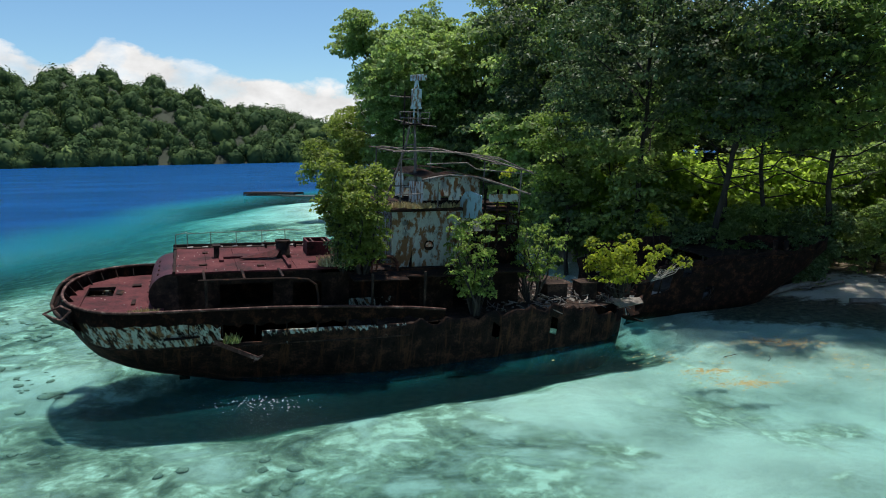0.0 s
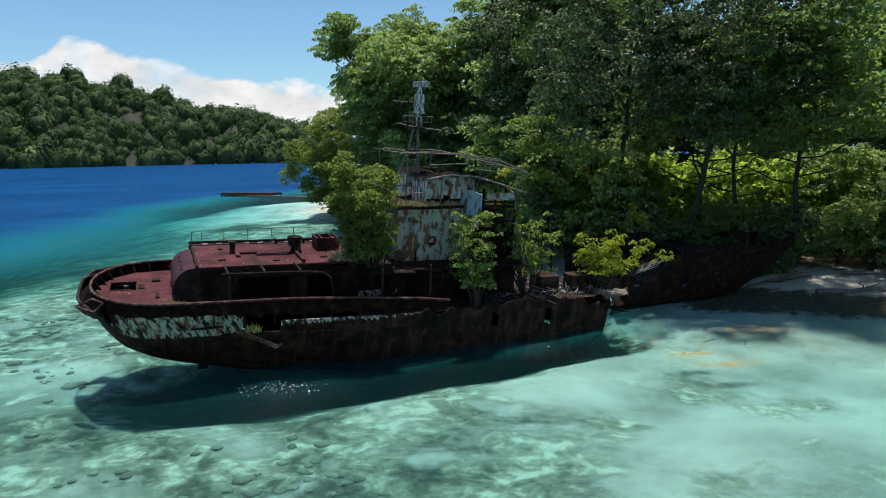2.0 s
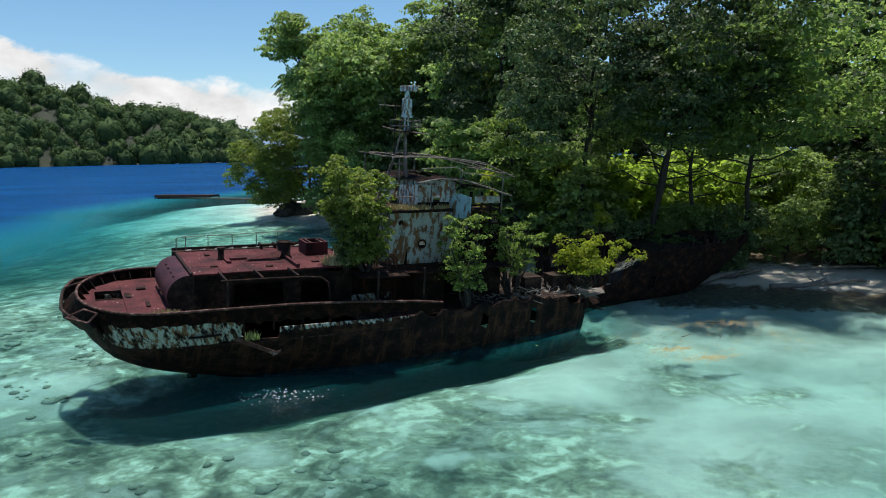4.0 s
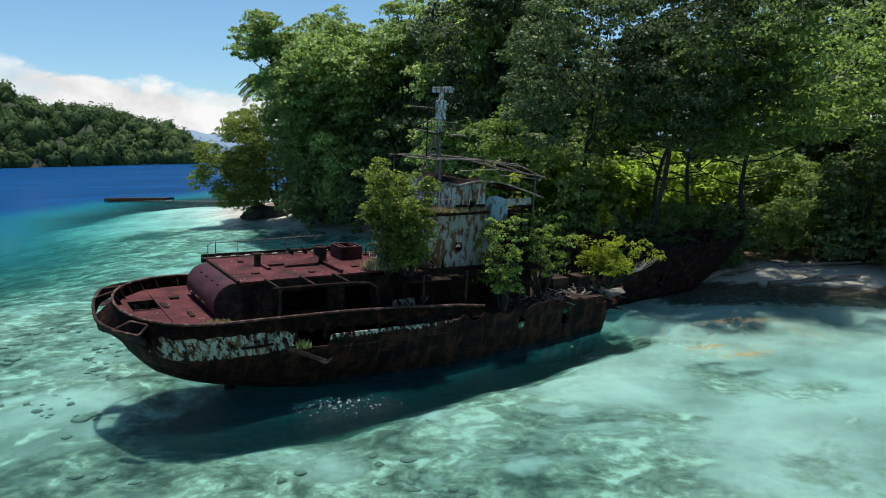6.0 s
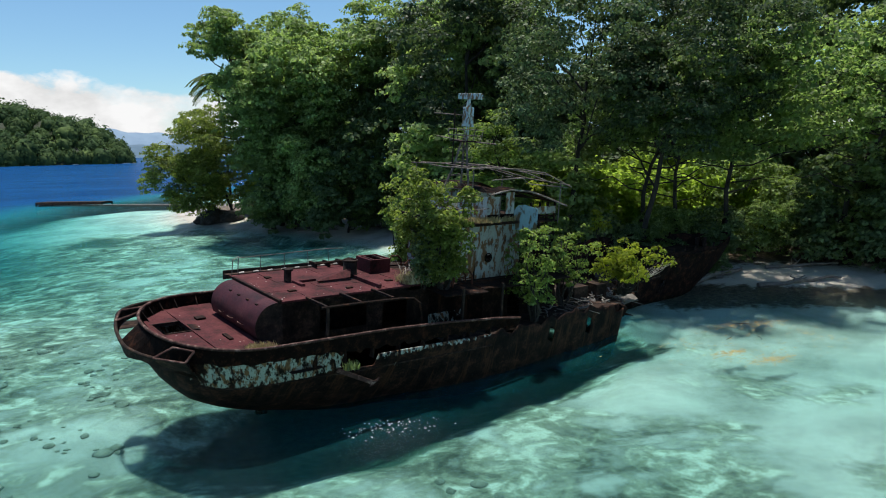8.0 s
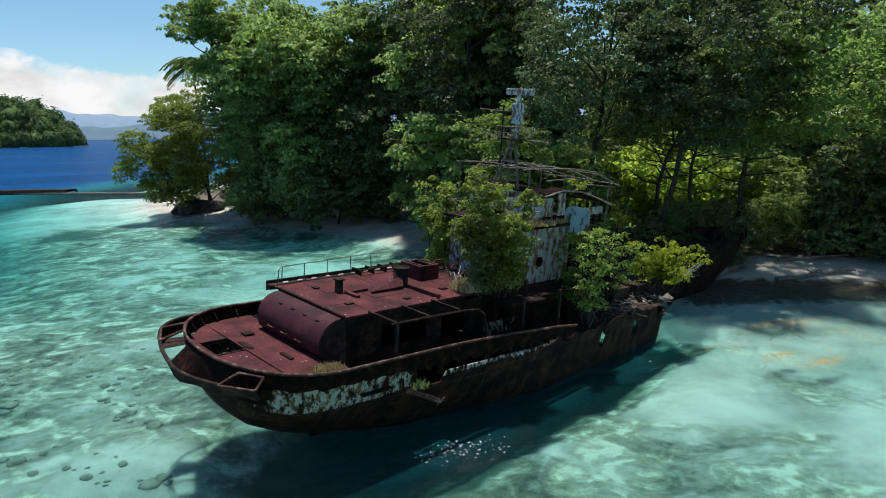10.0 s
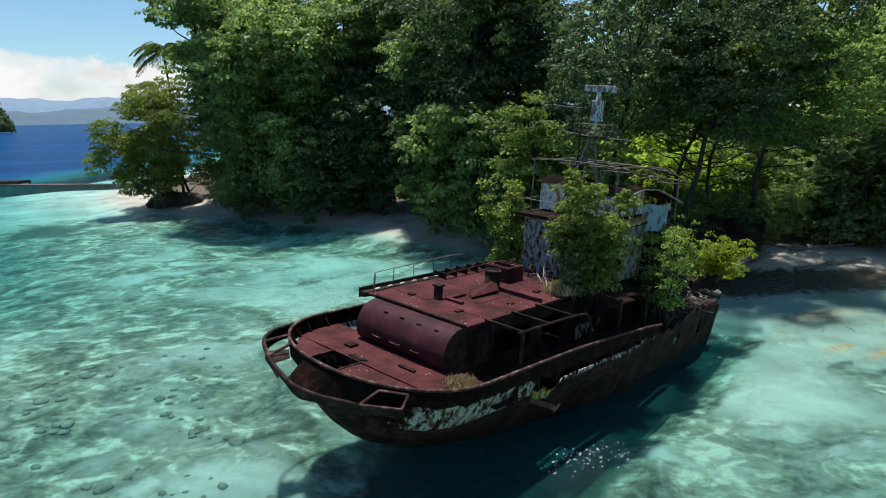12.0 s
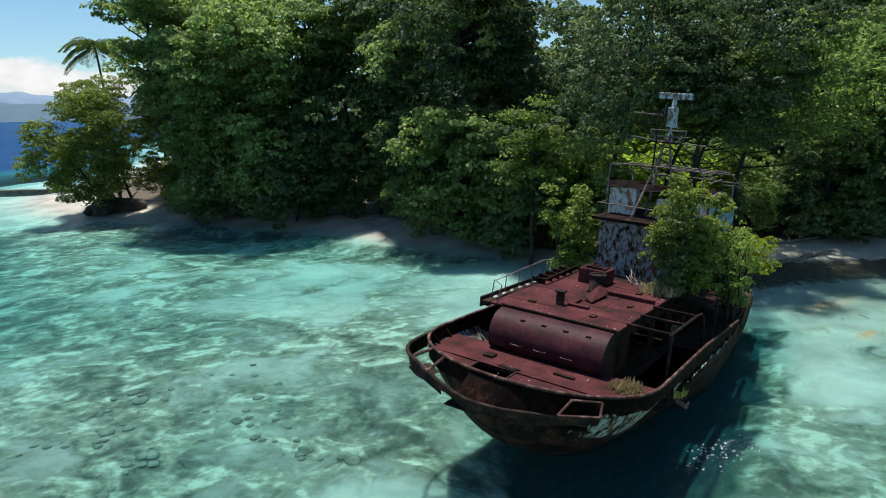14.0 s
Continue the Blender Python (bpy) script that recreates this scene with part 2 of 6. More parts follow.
BARK = make_plain("bark", (0.012, 0.010, 0.008), (0.040, 0.033, 0.027), 2.0, 0.95, 0.8, (1, 1, 0.3))
ROCK = make_plain("dark_rock", (0.012, 0.011, 0.010), (0.07, 0.062, 0.055), 1.2, 0.9, 0.9)
# shade under the headland's crowns is put into this near-black colour
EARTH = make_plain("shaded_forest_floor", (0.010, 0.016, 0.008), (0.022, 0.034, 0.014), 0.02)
CORAL = make_plain("coral_rubble", (0.085, 0.088, 0.062), (0.34, 0.32, 0.25), 1.6)
CONCRETE = make_plain("jetty_stone", (0.045, 0.040, 0.034), (0.14, 0.125, 0.105), 0.8)
WOOD = make_plain("driftwood", (0.16, 0.14, 0.12), (0.42, 0.39, 0.36), 1.4, 0.9, 0.5)
DRIFT = make_plain("grey_driftwood", (0.07, 0.06, 0.05), (0.22, 0.20, 0.18), 1.4)
LITTER = make_plain("bleached_litter", (0.18, 0.15, 0.13), (0.50, 0.47, 0.43), 2.0)
WEED = make_plain("floating_weed", (0.17, 0.11, 0.04), (0.46, 0.37, 0.15), 2.0)
FOAM_GLINT = make_plain("foam", (0.75, 0.78, 0.78), (0.90, 0.92, 0.92), 3.0, 0.6)


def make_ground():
    """Coral sand, darker reef growth under water, leaf litter under the trees, shade painted with both; the weights lie
    on the mesh.
    """
    m, n, l, sh = material("coral_sand", 0.95)
    p = place_of(n, l)
    reef, litter = n.new("ShaderNodeAttribute"), n.new("ShaderNodeAttribute")
    reef.attribute_name, litter.attribute_name = "reef", "litter"
    fine, broad = noise_of(n, l, p, 6.0, 6, 0.7), noise_of(n, l, p, 0.050, 4, 0.55, 0.4)
    drifts = noise_of(n, l, p, 0.19, 7, 0.60, 0.25)
    tone = math_of(n, l, "ADD", math_of(n, l, "MULTIPLY", drifts, 0.55), math_of(n, l, "ADD", math_of(n, l, "MULTIPLY", broad, 0.33), math_of(n, l, "MULTIPLY", fine, 0.12)))
    sand = ramp_of(n, l, tone, [(0.38, (0.23, 0.22, 0.185)), (0.49, (0.41, 0.385, 0.335)), (0.61, (0.58, 0.545, 0.475))])
    # growth gathers in ragged beds with clear sand between them
    beds = noise_of(n, l, p, 0.115, 9, 0.60, 0.9)
    heads = noise_of(n, l, p, 0.50, 6, 0.58, 0.7)
    patch = math_of(n, l, "ADD", math_of(n, l, "MULTIPLY", beds, 0.66), math_of(n, l, "MULTIPLY", heads, 0.34))
    growth = range_of(n, l, math_of(n, l, "MULTIPLY_ADD", reef.outputs["Fac"], 0.17, patch), 0.54, 0.66)
    speck = noise_of(n, l, p, 1.9, 8, 0.66, 0.3)
    coral = ramp_of(n, l, math_of(n, l, "ADD", math_of(n, l, "MULTIPLY", heads, 0.68), math_of(n, l, "MULTIPLY", speck, 0.32)),
                    [(0.39, (0.036, 0.042, 0.028)), (0.47, (0.12, 0.12, 0.085)), (0.54, (0.27, 0.26, 0.19)), (0.61, (0.56, 0.53, 0.43))])
    # the weed colour also paints the shade of wreck and shore trees
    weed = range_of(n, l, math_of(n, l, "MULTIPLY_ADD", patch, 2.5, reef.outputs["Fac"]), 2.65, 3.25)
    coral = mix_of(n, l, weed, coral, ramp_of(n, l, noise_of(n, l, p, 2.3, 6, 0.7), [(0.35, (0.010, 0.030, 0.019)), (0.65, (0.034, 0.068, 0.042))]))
    col = mix_of(n, l, growth, sand, coral)
    # leaf litter under the trees; on bank and shallows it paints their shade
    litter_shade = range_of(n, l, math_of(n, l, "MULTIPLY_ADD", litter.outputs["Fac"], 0.55, noise_of(n, l, p, 1.3, 7, 0.7)), 0.62, 0.86)
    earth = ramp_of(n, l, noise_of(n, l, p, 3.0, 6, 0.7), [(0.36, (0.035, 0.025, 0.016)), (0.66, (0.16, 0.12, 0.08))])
    l.new(mix_of(n, l, litter_shade, col, earth), sh.inputs["Base Color"])
    # under water the light is spread through the milky top of the sand
    wet = n.new("ShaderNodeAttribute")
    wet.attribute_name = "wet"
    l.new(math_of(n, l, "MULTIPLY", wet.outputs["Fac"], 1.0), sh.inputs["Subsurface Weight"])
    sh.inputs["Subsurface Radius"].default_value, sh.inputs["Subsurface Scale"].default_value = (1.0, 1.0, 1.0), 1.6
    bumped(n, l, sh, fine, 0.5, 0.05)
    return m


def make_water():
    """Clear lagoon water: takes red out with depth, turns deep blue past the reef, mirrors the sky by its angle."""
    m, n, l, sh = material("lagoon_water", 0.1)
    n.remove(sh)
    depth = n.new("ShaderNodeAttribute")
    depth.attribute_name = "depth"
    d = depth.outputs["Fac"]
    tint = n.new("ShaderNodeCombineColor")
    for c, k in (("Red", 0.315), ("Green", 0.066), ("Blue", 0.064)):
        l.new(math_of(n, l, "POWER", math.exp(-k), d), tint.inputs[c])
    clear = n.new("ShaderNodeBsdfTransparent")
    l.new(tint.outputs["Color"], clear.inputs["Color"])
    haze = n.new("ShaderNodeBsdfDiffuse")
    l.new(mix_of(n, l, range_of(n, l, d, 2.0, 11.0), (0.010, 0.150, 0.165), mix_of(n, l, range_of(n, l, noise_of(n, l, place_of(n, l, (0.35, 1, 1)), 0.035, 6, 0.65), 0.40, 0.60), (0.002, 0.036, 0.125), (0.004, 0.052, 0.160))), haze.inputs["Color"])
    body = n.new("ShaderNodeMixShader")
    l.new(math_of(n, l, "SUBTRACT", 1.0, math_of(n, l, "POWER", math.exp(-0.012), math_of(n, l, "POWER", d, 3.0))), body.inputs["Fac"])
    l.new(clear.outputs["BSDF"], body.inputs[1])
    l.new(haze.outputs["BSDF"], body.inputs[2])
    p = place_of(n, l)
    swell = noise_of(n, l, place_of(n, l, (0.7, 1.5, 1)), 0.45, 4, 0.6)
    chop = math_of(n, l, "ADD", swell, math_of(n, l, "MULTIPLY", noise_of(n, l, p, 2.2, 6, 0.68), 0.75))
    b = n.new("ShaderNodeBump")
    b.inputs["Strength"].default_value, b.inputs["Distance"].default_value = 1.0, 0.5
    l.new(chop, b.inputs["Height"])
    gloss = n.new("ShaderNodeBsdfGlossy")
    gloss.inputs["Roughness"].default_value = 0.11
    l.new(b.outputs["Normal"], gloss.inputs["Normal"])
    fres = n.new("ShaderNodeFresnel")
    fres.inputs["IOR"].default_value = 1.33
    l.new(b.outputs["Normal"], fres.inputs["Normal"])
    both = n.new("ShaderNodeMixShader")
    l.new(math_of(n, l, "MULTIPLY", fres.outputs["Fac"], 0.40), both.inputs["Fac"])
    l.new(body.outputs["Shader"], both.inputs[1])
    l.new(gloss.outputs["BSDF"], both.inputs[2])
    l.new(both.outputs["Shader"], n["Material Output"].inputs["Surface"])
    return m


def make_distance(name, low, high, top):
    """Far mountains behind kilometres of air: a plain backdrop that glows faintly, the haze painted into its emitted
    colour.
    """
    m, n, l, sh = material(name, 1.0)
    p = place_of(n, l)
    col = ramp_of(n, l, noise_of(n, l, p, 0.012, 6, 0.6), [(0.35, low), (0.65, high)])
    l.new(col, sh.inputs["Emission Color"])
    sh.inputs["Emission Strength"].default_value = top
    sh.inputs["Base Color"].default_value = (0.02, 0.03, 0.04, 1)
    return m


GROUND, WATER = make_ground(), make_water()
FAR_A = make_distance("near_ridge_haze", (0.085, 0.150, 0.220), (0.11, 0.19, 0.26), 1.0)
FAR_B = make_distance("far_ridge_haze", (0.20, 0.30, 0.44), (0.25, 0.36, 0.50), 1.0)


# ---- mesh helpers ----
def mesh_of(name, verts, faces, mat=None, smooth=False):
    me = bpy.data.meshes.new(name)
    me.from_pydata([tuple(v) for v in verts], [], [tuple(f) for f in faces])
    if mat:
        me.materials.append(mat)
    if smooth:
        me.polygons.foreach_set("use_smooth", [True] * len(me.polygons))
    me.update()
    return me


def part(name, bm, mat, parent, label="", smooth=False):
    """Links a bmesh as one mesh object under a thing or a part."""
    me = bpy.data.meshes.new(name)
    bm.normal_update()
    bm.to_mesh(me)
    bm.free()
    me.materials.append(mat)
    if smooth:
        me.polygons.foreach_set("use_smooth", [True] * len(me.polygons))
    ob = new(name, me)
    if parent is not None:
        ob.parent = parent
    return tagged(ob, label)


def box(bm, a, b, bevel=0.0):
    """An upright box between two corners, its edges rounded."""
    lo, hi = [min(p) for p in zip(a, b)], [max(p) for p in zip(a, b)]
    v = [bm.verts.new((x, y, z)) for x in (lo[0], hi[0]) for y in (lo[1], hi[1]) for z in (lo[2], hi[2])]
    fs = [bm.faces.new([v[i] for i in f]) for f in ((0, 1, 3, 2), (4, 6, 7, 5), (0, 4, 5, 1), (2, 3, 7, 6), (0, 2, 6, 4), (1, 5, 7, 3))]
    if bevel:
        bmesh.ops.bevel(bm, geom=list({e for f in fs for e in f.edges}), offset=bevel, segments=2, affect="EDGES", profile=0.7)
    return bm


def tube(bm, points, radii, sides=7, closed=False):
    """A round bar along points; radii: one, or one for each point."""
    pts = [Vector(p) for p in points]
    rr = [radii] * len(pts) if isinstance(radii, (int, float)) else radii
    rings, side = [], None
    for i, p in enumerate(pts):
        if closed:
            way = (pts[(i + 1) % len(pts)] - pts[i - 1]).normalized()
        else:
            way = (pts[min(i + 1, len(pts) - 1)] - pts[max(i - 1, 0)]).normalized()
        if side is None:
            side = way.orthogonal().normalized()
        side = (side - way * side.dot(way)).normalized()
        up = way.cross(side)
        rings.append([bm.verts.new(p + (side * math.cos(k * math.tau / sides) + up * math.sin(k * math.tau / sides)) * rr[i]) for k in range(sides)])
    n = len(rings)
    for i in range(n if closed else n - 1):
        a, b = rings[i], rings[(i + 1) % n]
        for k in range(sides):
            bm.faces.new((a[k], a[(k + 1) % sides], b[(k + 1) % sides], b[k]))
    if not closed:
        bm.faces.new(rings[0][::-1])
        bm.faces.new(rings[-1])
    return bm


def slab(bm, corners, thick):
    """A plate with corners in order, given thickness against its normal."""
    c = [Vector(p) for p in corners]
    nrm = (c[1] - c[0]).cross(c[2] - c[0]).normalized() * thick
    top, low = [bm.verts.new(p) for p in c], [bm.verts.new(p - nrm) for p in c]
    bm.faces.new(top)
    bm.faces.new(low[::-1])
    for i in range(len(c)):
        j = (i + 1) % len(c)
        bm.faces.new((top[j], top[i], low[i], low[j]))
    return bm


def thing(name, label, category, m=None, group="", kind=""):
    ob = new(name)
    ob.empty_display_size = 0.3
    if m is not None:
        ob.matrix_world = m
    return tagged(ob, label, category, group, kind)


def lin(x, xs, ys):
    return float(np.interp(x, xs, ys))


# ---- ground, reef and water ----
COAST = np.array([(-15.5, 117.5), (-12, 109), (-6, 104), (-1, 96), (4.5, 84.5), (9, 72), (12, 63), (13, 56), (12.5, 50), (14.5, 46.5), (19, 46), (24, 44.5), (31, 41), (38, 37), (48, 31), (75, 14), (120, -30), (400, -120),
                  (700, 100), (500, 500), (120, 420), (30, 260), (2, 190), (-10, 164), (-18, 150), (-20.5, 138), (-18.5, 127)], float)
SHELF = np.array([(-130, -260), (-112, 30), (-67, 80), (-67, 106), (-75, 132), (-66, 186), (-44, 222), (-22, 236), (-8, 300), (20, 460), (760, 560), (760, -260)], float)


# tree shade painted as weed off the wooded shore, with a pale clearing; then the weed bed past the point
SHADE_AND_BEDS = (np.array([(-18, 99), (-14.5, 88.5), (-10.5, 77.5), (-5.3, 76), (-2.2, 72), (5, 64), (12, 56), (20, 60), (8, 86), (0, 100), (-8, 100)], float), np.array([(-34, 116), (-34, 105), (-28, 104), (-23, 107), (-17, 110.5), (-16, 112.5), (-21, 112), (-27, 114.5)], float))


# the wreck's shadow on the seabed: this outline is sunk deeper and coloured dark
WRECK_SHADE = np.array([(-16, 31.5), (-15.5, 28.0), (-12.8, 25.6), (-9, 25.9), (-5, 27.6), (4, 31), (10.5, 34.6), (13, 37.5), (10, 41.5), (2, 40), (-8, 36.5), (-14.5, 33.6)], float)


def signed(points, poly):
    """Distance to a closed line, positive inside it."""
    best, inside = np.full(len(points), 1e9), np.zeros(len(points), bool)
    for a, b in zip(poly, np.roll(poly, -1, axis=0)):
        ab, ap = b - a, points - a
        h = np.clip((ap @ ab) / (ab @ ab), 0, 1)
        best = np.minimum(best, np.hypot(*(ap - h[:, None] * ab).T))
        crosses = (a[1] > points[:, 1]) != (b[1] > points[:, 1])
        with np.errstate(divide="ignore", invalid="ignore"):
            at = (b[0] - a[0]) * (points[:, 1] - a[1]) / (b[1] - a[1]) + a[0]
        inside ^= crosses & (points[:, 0] < at)
    return np.where(inside, best, -best)


def smooth_step(x, a, b):
    t = np.clip((x - a) / (b - a), 0, 1)
    return t * t * (3 - 2 * t)


def waves_of(x, y):
    """Slow unevenness of sand and shore."""
    return (np.sin(x * 0.21 + 1.3 * np.sin(y * 0.13)) + np.sin(y * 0.27 + 1.7 * np.sin(x * 0.11 + 2)) + 0.6 * np.sin(x * 0.53 + y * 0.41)) / 2.6


def ground_height(points):
    x, y = points.T
    shore, shelf = signed(points, COAST) + waves_of(x, y) * 0.9, signed(points, SHELF) + 7 * waves_of(x * 0.3, y * 0.3)
    land = 0.13 * np.clip(shore, 0, 6) + 0.05 * np.clip(shore - 6, 0, 30) + 0.02 * np.clip(shore - 36, 0, 200)
    out = np.clip(-shore, 0, None)
    steep = 0.17 + 0.07 * smooth_step(y, 50, 62) * (1 - smooth_step(y, 98, 106))
    lagoon = -(steep * np.clip(out, 0, 6) + 0.04 * np.clip(out - 6, 0, 6) + 0.006 * np.clip(out - 12, 0, 60)) + 0.16 * waves_of(x * 1.7, y * 1.7) * smooth_step(out, 2, 12)
    deep = -22 * smooth_step(-shelf, -46, 80)
    lagoon = 0.66 * (lagoon - 0.4 * smooth_step(signed(points, SHADE_AND_BEDS[0]), -1.0, 5.0) * smooth_step(out, 1.0, 6.0))
    lagoon = lagoon - 0.85 * smooth_step(signed(points, WRECK_SHADE) + 0.5 * waves_of(x * 3, y * 3), -1.5, 2.5)
    return np.where(shore > 0, land, np.minimum(lagoon, lagoon * 0 - 0.02) + deep), shore, shelf


def graded(lo, hi, fine_lo, fine_hi, step, growth=1.16):
    xs = list(np.arange(fine_lo, fine_hi + step, step))
    d = step
    while xs[-1] < hi:
        d *= growth
        xs.append(min(xs[-1] + d, hi))
    d = step
    while xs[0] > lo:
        d *= growth
        xs.insert(0, max(xs[0] - d, lo))
    return np.array(xs)


def sheet(xs, ys):
    gx, gy = np.meshgrid(xs, ys)
    pts = np.stack([gx.ravel(), gy.ravel()], 1)
    w = len(xs)
    idx = np.arange(len(pts)).reshape(len(ys), w)
    faces = np.stack([idx[:-1, :-1], idx[:-1, 1:], idx[1:, 1:], idx[1:, :-1]], -1).reshape(-1, 4)
    return pts, faces


def attribute(me, name, values):
    a = me.attributes.new(name, "FLOAT", "POINT")
    a.data.foreach_set("value", np.asarray(values, np.float32))


xs, ys = graded(-3400, 3400, -75, 75, 1.1), graded(-1500, 4600, -12, 190, 1.1)
pts, faces = sheet(xs, ys)
hz, shore, shelf = ground_height(pts)
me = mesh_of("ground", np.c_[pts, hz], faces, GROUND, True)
x, y = pts.T
# reef growth is thick on the outer flat, thin on the swept sand by the ship's bow
reef = 0.50 + 0.50 * smooth_step(-x, -4, 14) - 0.45 * smooth_step(x, 0, 14) * smooth_step(-y, -48, -30) - 0.9 * smooth_step(y, 100, 128) * smooth_step(x, -58, -30) - 0.30 * smooth_step(y, 40, 56)
for bed, thick in zip(SHADE_AND_BEDS, (0.80, 1.05)):
    reef = reef + thick * smooth_step(signed(pts, bed) + 2.2 * waves_of(x * 1.9, y * 1.9), -2.5, 3.0)
# dark weed colour paints the wreck's shadow on the seabed
reef = reef + 1.6 * smooth_step(signed(pts, WRECK_SHADE) + 0.9 * waves_of(x * 4, y * 4), -1.0, 2.0)
# but the stern stands in a trough of clean sand
reef = reef - 1.1 * np.exp(-(((x + 19.5) / 3.6) ** 2 + ((y - 32) / 3.2) ** 2))
# and the outer reef flat darkens before it drops
reef = reef + 1.0 * smooth_step(-shelf, -54, -26) * (1 - smooth_step(y, 100, 125)) * smooth_step(y, 36, 52)
# the pale clearing in the shade painted off the trees
reef = reef - 1.6 * np.exp(-(((x + 6.5) / 2.6) ** 2 + ((y - 84.5) / 2.2) ** 2))
near = smooth_step(shore, -3.2, -0.8)
reef = reef * (1 - near) - near - 0.7 * np.exp(-((-shore - 4) / 4.0) ** 2) * (1 - smooth_step(y, 55, 65))
reef = reef - 1.2 * smooth_step(-hz, 2.6, 5.0) - 0.3 * smooth_step(-shelf, -16, -3)
# patchy growth on the flat seaward of the wreck
reef = reef + 0.42 * np.exp(-(((x + 1) / 10) ** 2 + ((y - 18) / 7) ** 2))
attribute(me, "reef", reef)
attribute(me, "wet", smooth_step(-hz, 0.05, 0.35))
# extra litter on the bank and in the shallows paints the trees' shade
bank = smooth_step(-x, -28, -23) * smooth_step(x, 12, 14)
shore_shade = 0.85 * smooth_step(x, 14, 18) * smooth_step(-x, -80, -60) * smooth_step(shore, -6.0, -3.5) * (1 - smooth_step(shore, -0.4, 0.3))
attribute(me, "litter", np.maximum.reduce([smooth_step(shore, 3.0, 10.0), 1.3 * bank * smooth_step(shore, 0.8, 3.0), shore_shade]))
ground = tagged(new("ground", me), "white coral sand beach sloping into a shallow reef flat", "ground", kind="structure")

wpts, wfaces = sheet(graded(-3400, 3400, -75, 75, 2.2), graded(-1500, 4600, -12, 190, 2.2))
wz, wshore, _ = ground_height(wpts)
keep = (wshore[wfaces] < 4).any(1)
me = mesh_of("water", np.c_[wpts, np.zeros(len(wpts))], wfaces[keep], WATER, True)
attribute(me, "depth", np.clip(-wz * 1.65, 0, 40))
water = tagged(new("water", me), "clear turquoise lagoon turning deep blue past the reef", "water", kind="structure")


# ---- the far shore: a wooded headland, and hazy mountains across the strait ----
def far_crowns(rng, spots, per, leaf):
    """Crowns of distant woods: domes of broad leaf clumps."""
    n = len(spots)
    c = np.repeat(spots, per, axis=0)
    d = rng.normal(size=(n * per, 3))
    d[:, 2] = np.abs(d[:, 2]) * 0.9 - 0.15
    d /= np.linalg.norm(d, axis=1, keepdims=True)
    lobes = 1 + 0.22 * np.sin(d[:, 0] * 5 + c[:, 0]) + 0.18 * np.sin(d[:, 1] * 6 + c[:, 1])
    o = c[:, :3] + d * (c[:, 3:4] * (lobes * rng.uniform(0.78, 0.97, n * per))[:, None]) * [1, 1, 1.15]
    nrm = d + rng.normal(size=d.shape) * 0.22
    nrm /= np.linalg.norm(nrm, axis=1, keepdims=True)
    a = np.cross(nrm, rng.normal(size=d.shape))
    a /= np.linalg.norm(a, axis=1, keepdims=True)
    b = np.cross(nrm, a)
    s = (leaf * c[:, 3] * rng.uniform(0.6, 1.3, n * per))[:, None]
    return np.stack([o - a * s, o - b * s * 0.7, o + a * s, o + b * s * 0.7], 1).reshape(-1, 3)


def quads(name, verts, mat):
    k = len(verts) // 4
    me = bpy.data.meshes.new(name)
    me.vertices.add(4 * k)
    me.vertices.foreach_set("co", np.asarray(verts, np.float32).ravel())
    me.loops.add(4 * k)
    me.loops.foreach_set("vertex_index", np.arange(4 * k, dtype=np.int32))
    me.polygons.add(k)
    me.polygons.foreach_set("loop_start", np.arange(0, 4 * k, 4, dtype=np.int32))
    me.materials.append(mat)
    me.update(calc_edges=True)
    me.validate()
    return me


HILL_AZ = [-52, -44, -36, -33, -30, -27, -24, -22, -19, -17, -14, -12.0, -10.4, -9.2, -8.0, -7.0, -6.4]
HILL_TOP = [104, 112, 112, 114, 110, 119, 113, 108, 90, 80, 74, 65, 58, 48, 39, 22, 3]


def hill_height(az, r):
    top = np.interp(az, HILL_AZ, HILL_TOP)
    back = 1060 + 240 * np.clip(top / 120, 0.12, 1)
    t = np.clip((r - 1060) / (back - 1060), 0, 1)
    rough = 1 + 0.10 * np.sin(az * 1.9) * np.sin(r * 0.021) + 0.06 * np.sin(az * 4.3 + r * 0.013)
    return np.clip(top * back / 1090 - 9, 0, None) * (1 - (1 - t) ** 1.7) * rough + 1.2 * (r > 1062) - 6 * np.clip((1062 - r) / 8, 0, 1)


az, rr = np.linspace(-52, -6.2, 120), np.concatenate([np.linspace(1050, 1330, 26), [1600, 1900]])
ga, gr = np.meshgrid(az, rr)
hx, hy = gr * np.sin(np.radians(ga)), gr * np.cos(np.radians(ga))
idx = np.arange(ga.size).reshape(ga.shape)
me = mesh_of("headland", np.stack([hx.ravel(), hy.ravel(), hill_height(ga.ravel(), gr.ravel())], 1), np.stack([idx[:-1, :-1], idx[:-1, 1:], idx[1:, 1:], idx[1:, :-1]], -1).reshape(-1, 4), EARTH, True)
tagged(new("headland", me), "dark shaded foot of the wooded headland across the strait", "headland", kind="structure")
rng = np.random.default_rng(5)
WOODS = 1400
a, r = rng.uniform(-46, -6.5, WOODS), 1063 + 250 * rng.uniform(0, 1, WOODS) ** 1.3
size = rng.uniform(6, 15, WOODS) + 7 * (rng.uniform(0, 1, WOODS) > 0.88)
spots = np.stack([r * np.sin(np.radians(a)), r * np.cos(np.radians(a)), hill_height(a, r) - 2 + 0.15 * size, size * np.clip((-5.9 - a) * 0.8, 0.4, 1)], 1)
dome = bmesh.new()
bmesh.ops.create_icosphere(dome, subdivisions=2, radius=1)
shape, tris = np.array([v.co[:] for v in dome.verts]), np.array([[v.index for v in f.verts] for f in dome.faces])
dome.free()
